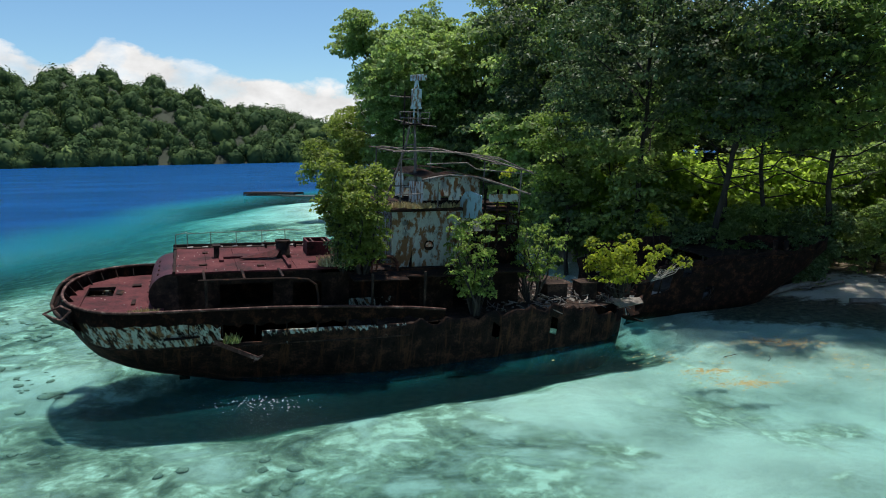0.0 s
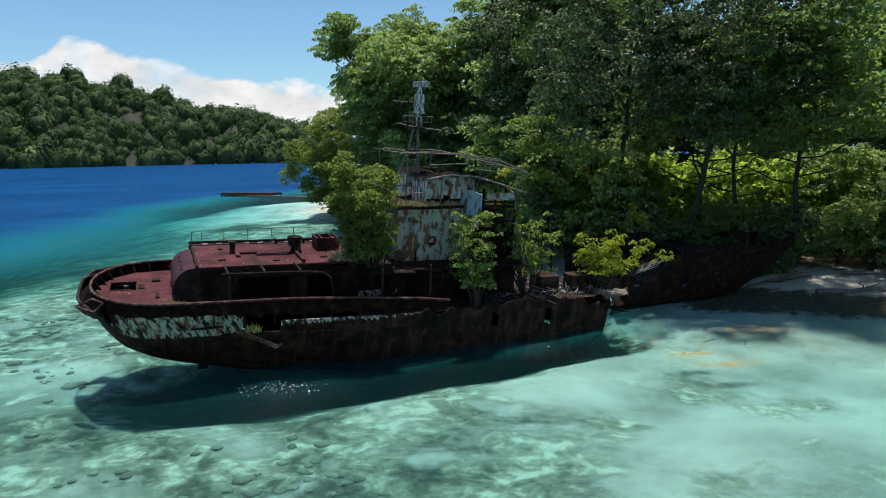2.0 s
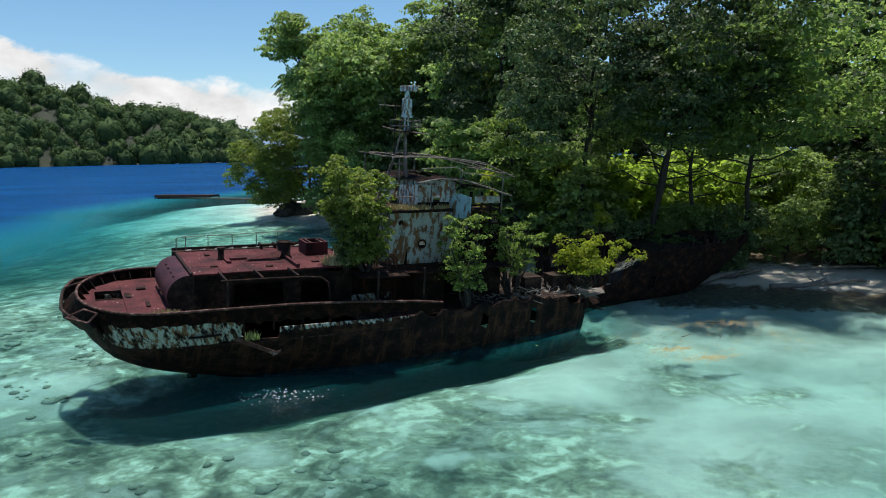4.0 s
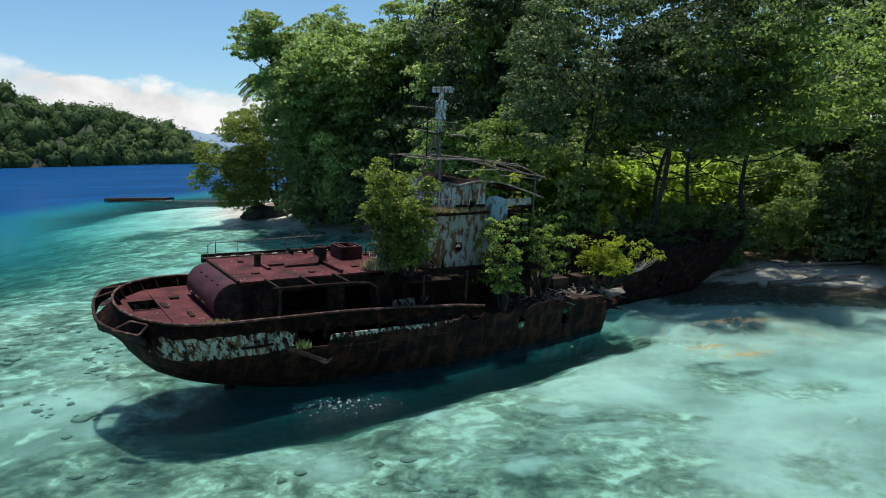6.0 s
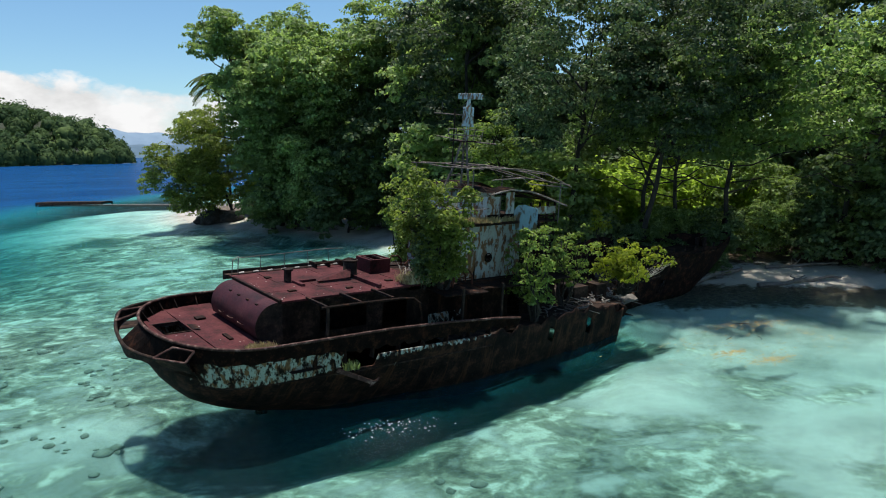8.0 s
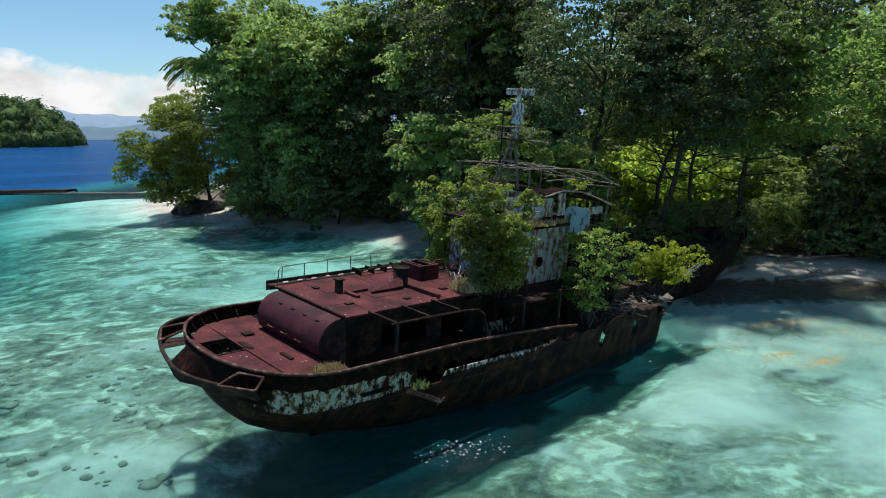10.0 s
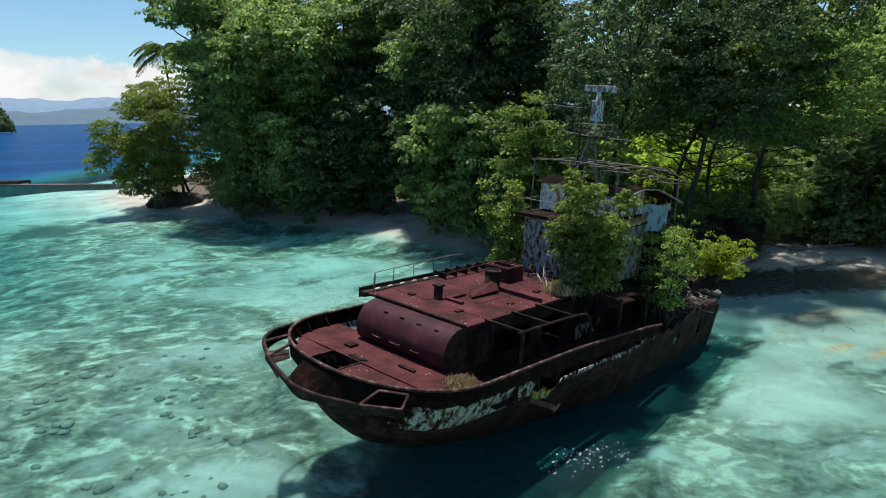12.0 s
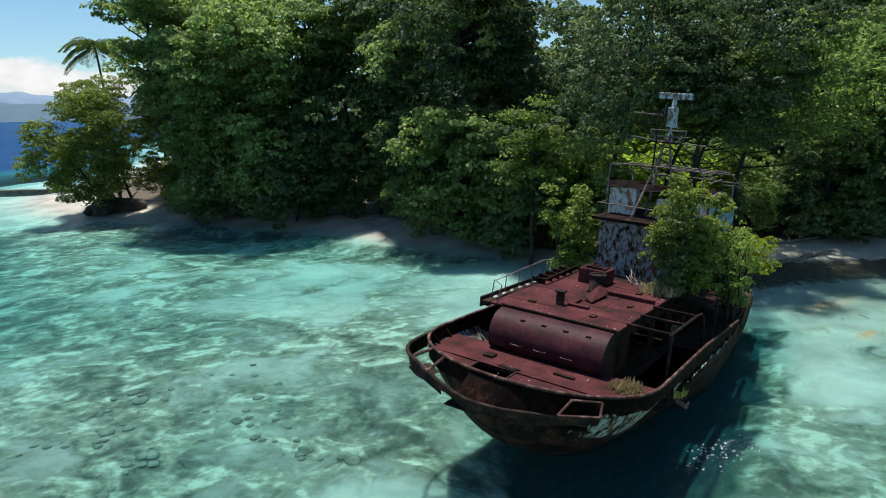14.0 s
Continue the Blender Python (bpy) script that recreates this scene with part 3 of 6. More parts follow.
lump = 0.92 + 0.12 * np.sin(shape[None] @ [4.1, 3.3, 2.2] + spots[:, :1]) + 0.10 * np.sin(shape[None] @ [-3.1, 5.2, 4.4] + spots[:, 1:2])
heads = spots[:, None, :3] + shape[None] * (0.86 * spots[:, 3])[:, None, None] * lump[..., None] * [1, 1, 1.15]
crowns = mesh_of("headland_forest", heads.reshape(-1, 3), (tris[None] + len(shape) * np.arange(WOODS)[:, None, None]).reshape(-1, 3), LEAF_FAR, True)
tagged(new("headland_forest", crowns), "dense green rainforest covering the distant headland", "forest", kind="stuff")
tagged(new("headland_foliage", quads("headland_foliage", far_crowns(rng, spots, 210, 0.12), LEAF_FAR)), "leafy outer sprays of the headland's rainforest", "forest", kind="stuff")
strand = bmesh.new()
for k in range(40):
    t0 = -50 + k * 1.1
    tube(strand, [(1062 * math.sin(radians(t0 + j * 0.3)), 1062 * math.cos(radians(t0 + j * 0.3)), 0.2) for j in range(3)], 0.5 + 0.5 * (k % 3 == 0), 4)
part("surf_line", strand, FOAM_GLINT, None)
tagged(bpy.data.objects["surf_line"], "thin white surf along the headland's shore", "surf", kind="stuff")


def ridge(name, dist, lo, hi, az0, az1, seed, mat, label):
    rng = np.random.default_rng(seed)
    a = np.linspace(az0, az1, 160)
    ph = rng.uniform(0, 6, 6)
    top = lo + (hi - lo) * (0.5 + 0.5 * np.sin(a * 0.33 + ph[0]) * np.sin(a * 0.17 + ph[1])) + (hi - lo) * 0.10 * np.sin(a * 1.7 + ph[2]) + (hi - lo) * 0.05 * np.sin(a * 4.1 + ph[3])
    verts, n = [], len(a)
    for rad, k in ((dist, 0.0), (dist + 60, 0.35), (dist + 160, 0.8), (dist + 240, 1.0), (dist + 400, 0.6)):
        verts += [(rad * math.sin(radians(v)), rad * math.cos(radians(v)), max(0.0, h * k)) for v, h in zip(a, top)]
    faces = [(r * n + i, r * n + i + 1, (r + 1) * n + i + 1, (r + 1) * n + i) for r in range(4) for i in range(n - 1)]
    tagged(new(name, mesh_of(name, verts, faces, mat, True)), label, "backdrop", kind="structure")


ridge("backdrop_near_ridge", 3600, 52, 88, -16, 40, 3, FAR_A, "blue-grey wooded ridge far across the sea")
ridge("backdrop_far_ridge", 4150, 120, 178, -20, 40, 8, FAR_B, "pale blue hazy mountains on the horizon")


# ---- the wreck: forward is +x, port is +y, in its own frame, listing a little to starboard ----
SHIP = pose(-17.58, 29.67, -0.42, 4.0, 2.0, 20.5)
ship = thing("shipwreck", "rusted derelict ship listing in the shallows with its bow ashore", "ship", SHIP)


def half_top(s):
    if s < 4:
        return 4.4 * max(0.0, 1 - ((4 - s) / 3.45) ** 2.4) ** 0.5
    return lin(s, [4, 14, 19, 23, 26.6, 28.4, 29.4], [4.4, 4.4, 4.2, 3.9, 3.45, 2.0, 0.05])


def keel(s):
    return lin(s, [0.55, 0.96, 1.45, 1.9, 2.7, 3.4, 4.3, 5.5, 7, 9, 12, 21, 25, 28, 29.4], [3.5, 2.85, 2.3, 1.9, 1.5, 1.22, 0.92, 0.62, 0.25, -0.10, -0.05, 0.1, -1.2, -0.9, 1.6])


def hull_top(s):
    torn = 0.0 if s < 15 else 0.16 * math.sin(s * 5.3) + 0.12 * math.sin(s * 11.7)
    return lin(s, [0, 4, 6.4, 7.2, 17, 21, 24, 26.5, 29.4], [4.35, 4.35, 4.30, 3.80, 3.62, 3.85, 3.75, 3.1, 2.7]) + torn


def hull_side(s, u):
    """Half-breadth at the fraction u of the way from keel to top edge."""
    p = lin(s, [0.5, 2, 3, 5, 8, 10, 12.5, 15, 22, 26, 29], [0.50, 0.44, 0.42, 0.44, 0.46, 0.42, 0.22, 0.11, 0.11, 0.13, 0.22])
    return half_top(s) * u ** p


stations = list(np.concatenate([[0.56, 0.62, 0.75, 0.95, 1.2, 1.5, 1.9, 2.4, 3.0, 3.6], np.arange(4.3, 26.8, 0.42), [27.2, 27.7, 28.2, 28.7, 29.1, 29.4]]))
levels = [0, 0.03, 0.08, 0.15, 0.24, 0.34, 0.44, 0.54, 0.64, 0.74, 0.84, 0.92, 1.0]


def hull_shell(side):
    verts, faces, n = [], [], len(levels)
    for s in stations:
        k, t = keel(s), hull_top(s)
        for u in levels:
            z = k + (t - k) * u
            dent = 0.035 * math.sin(s * 2.1 + z * 1.3) * math.sin(s * 0.9 + z * 2.7)
            verts.append((s, side * max(0.0, hull_side(s, u) + dent * u), z))
    # a torn opening in the starboard side, under the rail, and corroded holes forward
    for i in range(len(stations) - 1):
        s = (stations[i] + stations[i + 1]) / 2
        for j in range(n - 1):
            hole = side < 0 and ((6.7 < s < 8.3 and j >= 10) or (19.3 < s < 19.8 and j in (8, 9)) or (22.7 < s < 23.2 and j in (8, 9)))
            if not hole:
                q = (i * n + j, (i + 1) * n + j, (i + 1) * n + j + 1, i * n + j + 1)
                faces.append(q if side < 0 else q[::-1])
    return mesh_of("hull_side", verts, faces, HULL, True)


for side, label in ((-1, "rusted starboard plating with peeling white band and torn holes"), (1, "rusted port plating")):
    ob = new("hull_side", hull_shell(side))
    ob.parent = ship
    tagged(ob, label)
    thick = ob.modifiers.new("plate", "SOLIDIFY")
    thick.thickness, thick.offset = 0.05, -1

# lower boot strake: a slim weld ledge between the white band and the rusted bottom
bm = bmesh.new()
for side in (-1, 1):
    tube(bm, [(s, side * (hull_side(s, (3.05 - keel(s)) / (hull_top(s) - keel(s))) + 0.02), 3.05) for s in np.arange(1.6, 15.5, 0.5)], 0.035, 5)
part("weld_ledge", bm, RUST_DARK, ship)


# --- decks ---
def deck_plate(bm, s0, s1, z0, z1, inset=0.1, step=0.4, dip=0.0):
    rows = []
    for s in np.arange(s0, s1 + 1e-6, step):
        h, z = max(0.05, half_top(s) - inset), lin(s, [s0, s1], [z0, z1])
        rows.append([bm.verts.new((s, h * k, z + dip * math.sin(s * 3 + k * 4))) for k in (-1, -0.6, -0.2, 0.2, 0.6, 1)])
    for a, b in zip(rows, rows[1:]):
        for i in range(5):
            bm.faces.new((a[i], b[i], b[i + 1], a[i + 1]))


HX0, HX1, HY0, HY1 = 1.25, 2.4, 0.35, 1.85          # the open hatch in the aft deck
bm = bmesh.new()
edge_s = [0.62, 0.75, 0.95, HX0, HX1, 2.8, 3.4, 4.0, 4.6]
for s0, s1 in zip(edge_s, edge_s[1:]):
    h0, h1 = half_top(s0) - 0.14, half_top(s1) - 0.14
    if s0 == HX0:
        for (a0, a1, b0, b1) in ((-h0, -h1, HY0, HY0), (HY1, HY1, h0, h1)):
            bm.faces.new([bm.verts.new(v) for v in ((s0, a0, 4.42), (s1, a1, 4.42), (s1, b1, 4.42), (s0, b0, 4.42))])
    else:
        bm.faces.new([bm.verts.new(v) for v in ((s0, -h0, 4.42), (s1, -h1, 4.42), (s1, h1, 4.42), (s0, h0, 4.42))])
bmesh.ops.remove_doubles(bm, verts=bm.verts[:], dist=0.001)
bmesh.ops.solidify(bm, geom=bm.faces[:], thickness=0.05)
part("aft_deck", bm, DECK, ship, "oxide-red steel aft deck with open hatch")
bm = bmesh.new()
for a, b in (((HX0 - 0.06, HY0 - 0.06, 4.3), (HX0, HY1 + 0.06, 4.46)), ((HX1, HY0 - 0.06, 4.3), (HX1 + 0.06, HY1 + 0.06, 4.46)), ((HX0, HY0 - 0.06, 4.3), (HX1, HY0, 4.46)), ((HX0, HY1, 4.3), (HX1, HY1 + 0.06, 4.46))):
    box(bm, a, b, 0.01)
coaming = part("hatch_coaming", bm, RUST_DARK, ship, "rust-dark hatch coaming")
bm = bmesh.new()
slab(bm, [(HX1 + 0.08, HY0 + 0.1, 4.47), (HX1 + 0.36, HY0 - 0.05, 4.455), (HX1 + 0.42, HY0 + 0.7, 4.46), (HX1 + 0.10, HY0 + 0.8, 4.50)], 0.02)
part("broken_lid", bm, RUST, coaming)
bm = bmesh.new()
box(bm, (HX0 - 0.3, HY0 - 0.5, 3.1), (HX1 + 0.3, HY1 + 0.5, 3.15))
part("hatch_floor", bm, RUST_DARK, ship)
bm = bmesh.new()
box(bm, (3.25, -1.55, 4.42), (3.42, -0.75, 4.49), 0.015)
part("deck_cleat", bm, RUST, ship)
bm = bmesh.new()
box(bm, (3.1, 1.7, 4.42), (3.5, 2.1, 4.51), 0.02)
part("deck_cleat", bm, RUST, ship)
bm = bmesh.new()
deck_plate(bm, 4.6, 27.0, 3.62, 3.55, 0.1, 0.7, 0.02)
bmesh.ops.delete(bm, geom=[f for f in bm.faces if 6.2 < f.calc_center_median().x < 12.6 and f.calc_center_median().y < -2.3], context="FACES")
part("main_deck", bm, RUST_DARK, ship, "corroded side decks and foredeck")

# --- bulwark round the stern and along both sides, with its rail ---
def rim_line(side_from, side_to):
    """Points of the rail from starboard forward end, round the stern, to port."""
    out = []
    for s in np.arange(side_from, 4.0, -0.22):
        out.append((s, -(half_top(s) + 0.10)))
    for k in np.linspace(-1, 1, 41):
        ang = k * math.pi / 2
        s = 4.0 - 3.5 * max(0.0, math.cos(ang)) ** (2 / 2.4)
        out.append((s, 4.5 * math.copysign(abs(math.sin(ang)) ** 0.95, ang)))
    for s in np.arange(4.22, side_to, 0.22):
        out.append((s, half_top(s) + 0.10))
    return out


def rim_top(s, y):
    if y < 0:
        return lin(s, [0, 9, 12, 15.2, 17], [4.92, 4.80, 4.66, 4.40, 4.15])
    return lin(s, [0, 9, 16], [4.92, 4.85, 4.6])


rim = rim_line(16.8, 15.0)
bm = bmesh.new()
prev = None
for s, y in rim:
    lean = 0.06
    out_y = math.copysign(lean, y) if abs(y) > 1 else 0
    torn = 0.07 * math.sin(s * 7.1 + y) + 0.05 * math.sin(s * 15.3 + y * 5)
    foot = hull_top(s) - 0.06 + torn * 0.5 if s < 6.9 or y > 0 else rim_top(s, y) - lin(s, [7, 11, 15], [0.72, 0.72, 0.45]) + torn
    low, top = bm.verts.new((s, y - out_y, foot)), bm.verts.new((s, y + out_y * 0.3, rim_top(s, y)))
    if prev:
        bm.faces.new((prev[0], low, top, prev[1]))
    prev = (low, top)
bmesh.ops.solidify(bm, geom=bm.faces[:], thickness=0.035)
bulwark = part("bulwark", bm, RUST, ship, "rust-brown bulwark plating around the stern")
bm = bmesh.new()
tube(bm, [(s, y, rim_top(s, y) + 0.02) for s, y in rim], 0.062, 8)
part("bulwark_rail", bm, RIM, bulwark, "worn rounded rail on top of the bulwark", True)
# inner stays of the bulwark
for i in [i for i in range(3, len(rim) - 2, 3) if rim[i][0] < 4 or i % 2]:
    s, y = rim[i]
    cx = min(max(s, 4.0), 15)
    inward = Vector((4.0 - s if s < 4 else 0, -y, 0)).normalized()
    z = rim_top(s, y)
    foot = (4.43 if s < 4.6 else 3.66)
    bm = bmesh.new()
    p = Vector((s, y, 0)) + inward * 0.05
    q = Vector((s, y, 0)) + inward * 0.38
    t = inward.cross(Vector((0, 0, 1))) * 0.02
    slab(bm, [Vector((p.x, p.y, z - 0.06)) + t, Vector((p.x, p.y, foot)) + t, Vector((q.x, q.y, foot)) + t], 0.04)
    part("bulwark_stay", bm, RUST, bulwark)

# --- outer ring: what is left of the fender frame, standing off the stern on struts ---
ring = []
for k in np.linspace(-1, 1, 45):
    ang = k * 1.62
    s = 3.2 - 3.45 * max(0.0, math.cos(ang)) ** 0.6 if abs(ang) < math.pi / 2 else 3.2 + (abs(ang) - math.pi / 2) * 30
    ring.append((s, 4.62 * math.copysign(min(1.0, abs(math.sin(ang))) ** 0.86, ang)))
ring = [(s, y) for s, y in ring if s < 9.5 and y > -3.2]
ring = [(s + (lin(y, [-3.2, -1.6, 0.4, 2.0], [0.95, 0.72, 0.12, 0.0])), y) for s, y in ring]


def ring_z(s, y):
    return lin(y, [-3.2, -1.8, -0.4, 1.0, 2.2, 3.2], [4.20, 4.10, 4.05, 4.15, 4.50, 4.72])


for lo, hi, name in ((0, len(ring), "fender_ring"),):
    bm = bmesh.new()
    tube(bm, [(s, y, ring_z(s, y)) for s, y in ring[lo:hi]], 0.075, 7)
    band = [(bm.verts.new((s + 0.02, y, ring_z(s, y))), bm.verts.new((s + 0.05, y * 0.99, ring_z(s, y) - 0.34 - 0.08 * math.sin(y * 3)))) for s, y in ring[lo:hi]]
    for (a0, a1), (b0, b1) in zip(band, band[1:]):
        bm.faces.new((a0, a1, b1, b0))
    part(name, bm, RUST_DARK, ship, "rusted outer fender ring standing off the stern", True)
bm = bmesh.new()
prev = None
for s, y in ring:
    if y > 1.9 and s < 3.2:
        a, b = bm.verts.new((s + 0.03, y, ring_z(s, y))), bm.verts.new((s + 0.10, y - 0.05, ring_z(s, y) - 0.50))
        if prev:
            bm.faces.new((prev[0], prev[1], b, a))
        prev = (a, b)
bmesh.ops.solidify(bm, geom=bm.faces[:], thickness=0.03)
part("fender_plate", bm, RUST_DARK, ship, "remaining vertical fender plate on the port quarter")
# fairlead frames between ring and rail on both quarters
def fairlead(y0, y1):
    bm = bmesh.new()
    near = lambda line, y: min(line, key=lambda p: abs(p[1] - y) + (9 if p[0] > 4 else 0))
    pts = [near(ring, y0), near(ring, y1), near(rim, y1 * 0.93), near(rim, y0 * 0.93)]
    zs = [ring_z(*pts[0]) + 0.05, ring_z(*pts[1]) + 0.05, 4.90, 4.90]
    c = [Vector((p[0], p[1], z)) for p, z in zip(pts, zs)]
    for i in range(4):
        tube(bm, [c[i], c[(i + 1) % 4]], 0.055, 6)
    part("fairlead_frame", bm, RIM, ship, "open trapezoid fairlead frame")
    for i in (0, 2):
        bm = bmesh.new()
        a, b = c[i], c[i + 1]
        slab(bm, [a, b, b - Vector((0, 0, 0.34)), a - Vector((0, 0, 0.34))], 0.03)
        part("fairlead_cheek", bm, RUST_DARK, ship)


fairlead(2.5, 3.6)
c = [Vector(v) for v in ((0.72, -2.57, 4.84), (1.2, -3.40, 4.84), (0.84, -3.50, 4.5), (0.06, -2.42, 4.5))]
bm = bmesh.new()
for i in range(4):
    tube(bm, [c[i], c[(i + 1) % 4]], 0.045, 6)
part("fairlead_frame", bm, RIM, ship, "open trapezoid fairlead frame")
bm = bmesh.new()
slab(bm, [c[3], c[2], c[2] + Vector((0.3, 0.15, -0.4)), c[3] + Vector((0.35, 0.1, -0.4))], 0.03)
part("fairlead_cheek", bm, RUST_DARK, ship)
for y in (-1.6, -0.7, 0.4, 1.4):
    a = min(ring, key=lambda p: abs(p[1] - y) + (9 if p[0] > 4 else 0))
    bm = bmesh.new()
    tube(bm, [(a[0], a[1], ring_z(*a)), (a[0] + 0.80, a[1] * 1.05 + 0.12, 3.95)], 0.04, 5)
    part("ring_strut", bm, RUST_DARK, ship)
# plating of the counter closes from the rail down to the ring, but for the open port quarter
def beside(line, y):
    return min(line, key=lambda q: abs(q[1] - y) + (9 if q[0] > 4 else 0))


for y0, y1 in zip(np.arange(-3.2, 1.3, 0.65), np.arange(-2.55, 2.0, 0.65)):
    bm, cols = bmesh.new(), []
    for y in np.linspace(y0, y1, 4):
        r, w = beside(ring, y), beside(rim, y * 0.95)
        top, low = Vector((w[0] - 0.03, w[1], 4.80)), Vector((r[0] + 0.05, r[1], ring_z(*r) - 0.05))
        foot = Vector((w[0] + 0.30, w[1] * 0.96, 3.55))
        cols.append([bm.verts.new(v) for v in (top, top.lerp(low, 0.5) + Vector((0.03 * math.sin(y * 5), 0, 0)), low, low.lerp(foot, 0.5), foot)])
    for a, b in zip(cols, cols[1:]):
        for i in range(4):
            bm.faces.new((a[i], a[i + 1], b[i + 1], b[i]))
    bmesh.ops.solidify(bm, geom=bm.faces[:], thickness=0.03)
    part("counter_plate", bm, RUST, ship)

bm = bmesh.new()
ends = [(min(ring, key=lambda q: abs(q[1] - y) + (9 if q[0] > 4 else 0)), min(rim, key=lambda q: abs(q[1] - y * 0.93) + (9 if q[0] > 4 else 0))) for y in (2.8, 3.3, 3.8)]
for (r0, w0), (r1, w1) in zip(ends, ends[1:]):
    slab(bm, [(r0[0] + 0.05, r0[1], 4.18), (w0[0], w0[1], 4.22), (w1[0], w1[1], 4.22), (r1[0] + 0.05, r1[1], 4.18)], 0.03)
part("fender_floor", bm, RUST_DARK, ship, "dark plate closing the port quarter of the fender frame")

# --- rudder stock and skeg under the counter ---
bm = bmesh.new()
tube(bm, [(5.3, 0, 1.0), (5.3, 0, 0.30)], [0.17, 0.14], 10)
box(bm, (5.08, -0.12, 0.26), (5.55, 0.12, 0.44), 0.02)
part("rudder_stock", bm, RUST_DARK, ship, "broken rudder stock under the counter stern")

# --- engine casing aft: a rolled end with the red top deck behind it ---
CY0, CY1 = -2.25, 2.45
prof = [(4.30, 4.40), (4.10, 4.55)] + [(4.98 - 0.98 * math.cos(a), 4.98 + 0.93 * math.sin(a)) for a in np.linspace(-0.35, math.pi / 2, 12)]
bm = bmesh.new()
cols = []
for y in np.linspace(CY0, CY1, 9):
    cols.append([bm.verts.new((s + 0.012 * math.sin(y * 3 + s * 5), y, z)) for s, z in prof])
for a, b in zip(cols, cols[1:]):
    for i in range(len(prof) - 1):
        bm.faces.new((a[i], b[i], b[i + 1], a[i + 1]))
# separate end plates: the shade on the drum's ends is in their darker rust
for c, flip in ((cols[0], False), (cols[-1], True)):
    low = [bm.verts.new((5.2, c[0].co.y, 4.15)), bm.verts.new((5.2, c[0].co.y, 5.91))]
    f = [Vector(v.co) for v in (*c, low[1], low[0])]
    bmesh.ops.delete(bm, geom=low, context="VERTS")
    cap = bmesh.new()
    cap.faces.new([cap.verts.new(v + Vector((0, 0.004 if flip else -0.004, 0))) for v in (f if flip else f[::-1])])
    part("casing_end", cap, RUST_DARK, ship, "shade-dark rusted end plate of the casing drum")
drum = part("casing_drum", bm, DRUM, ship, "rolled oxide-red steel end of the engine casing", True)
for f in drum.data.polygons:
    f.use_smooth = abs(f.normal.y) < 0.7
for y in (-0.9, 0.2, 1.2):
    bm = bmesh.new()
    tube(bm, [(4.02, y - 0.22, 4.86), (3.92, y - 0.22, 4.86), (3.92, y + 0.22, 4.86), (4.02, y + 0.22, 4.86)], 0.02, 5)
    part("grab_bar", bm, RIM, ship)
for y in (-1.5, -0.6, 0.3, 1.2):
    bm = bmesh.new()
    c = (4.98 - 0.98 * math.cos(0.95), 4.98 + 0.93 * math.sin(0.95))
    box(bm, (c[0] - 0.05, y - 0.10, c[1] - 0.03), (c[0] + 0.03, y + 0.10, c[1] + 0.03), 0.01)
    part("drum_bracket", bm, RUST, ship)
bm = bmesh.new()
box(bm, (5.0, CY0 - 0.05, 5.86), (5.12, CY1 + 0.05, 6.02), 0.02)
part("top_deck_lip", bm, RUST, ship)
for s0, s1 in zip(np.arange(5.1, 12.9, 1.3), np.arange(6.4, 14.2, 1.3)):
    for y0, y1 in ((-2.3, -0.7), (-0.7, 0.9), (0.9, 3.1)):
        bm = bmesh.new()
        box(bm, (s0 + 0.006, y0 + 0.006, 5.86), (s1 - 0.006, y1 - 0.006, 5.94 + 0.008 * ((s0 * 7 + y0 * 3) % 2)), 0.006)
        part("top_deck_plate", bm, DECK, ship)
bm = bmesh.new()
box(bm, (4.95, 3.1, 5.78), (13.2, 3.42, 5.98), 0.02)
box(bm, (4.95, 3.42, 5.70), (13.2, 3.50, 6.12), 0.02)
part("port_deck_edge", bm, RUST_DARK, ship)
for k in range(9):
    bm = bmesh.new()
    s = 5.6 + k * 0.72
    slab(bm, [(s, 3.18, 6.0 + 0.02 * (k % 2)), (s + 0.26, 3.16, 6.02), (s + 0.30, 3.32, 6.03), (s + 0.05, 3.30, 6.01)], 0.03)
    part("paint_flake", bm, LITTER, ship)

# casing sides: posts and broken plates, open between them
def wall_panel(s0, s1, y, z0, z1, mat=RUST_DARK, thick=0.06, label="", lean=0.0):
    bm = bmesh.new()
    n = max(1, int((s1 - s0) / 0.5))
    cols = []
    for s in np.linspace(s0, s1, n + 1):
        w = 0.025 * math.sin(s * 2.3 + y)
        cols.append([bm.verts.new((s, y + w * f + lean * f, z0 + (z1 - z0) * f)) for f in (0, 0.5, 1)])
    for a, b in zip(cols, cols[1:]):
        for i in range(2):
            bm.faces.new((a[i], b[i], b[i + 1], a[i + 1]))
    bmesh.ops.solidify(bm, geom=bm.faces[:], thickness=thick)
    return part("house_panel", bm, mat, ship, label)


for s0, s1, z0, z1 in ((5.1, 6.9, 3.6, 5.9), (6.9, 9.2, 5.35, 5.9), (6.9, 9.2, 3.6, 4.4), (9.2, 10.1, 3.6, 5.9), (10.1, 11.4, 5.3, 5.9), (11.4, 12.7, 3.6, 5.7), (16.2, 18.0, 3.6, 5.6), (18.9, 21.6, 3.6, 5.6), (18.0, 18.9, 5.2, 5.6)):
    wall_panel(s0, s1, CY0, z0, z1)
wall_panel(12.7, 15.2, CY0 - 0.03, 3.75, 5.4, HULL, 0.06, "white-streaked deckhouse plate")
wall_panel(15.2, 16.2, CY0, 3.6, 5.6, RUST)
for s0, s1 in ((5.1, 21.6),):
    wall_panel(s0, s1, CY1, 3.6, 5.8)
wall_panel(5.3, 21.6, 0.0, 3.6, 5.6)
bm = bmesh.new()
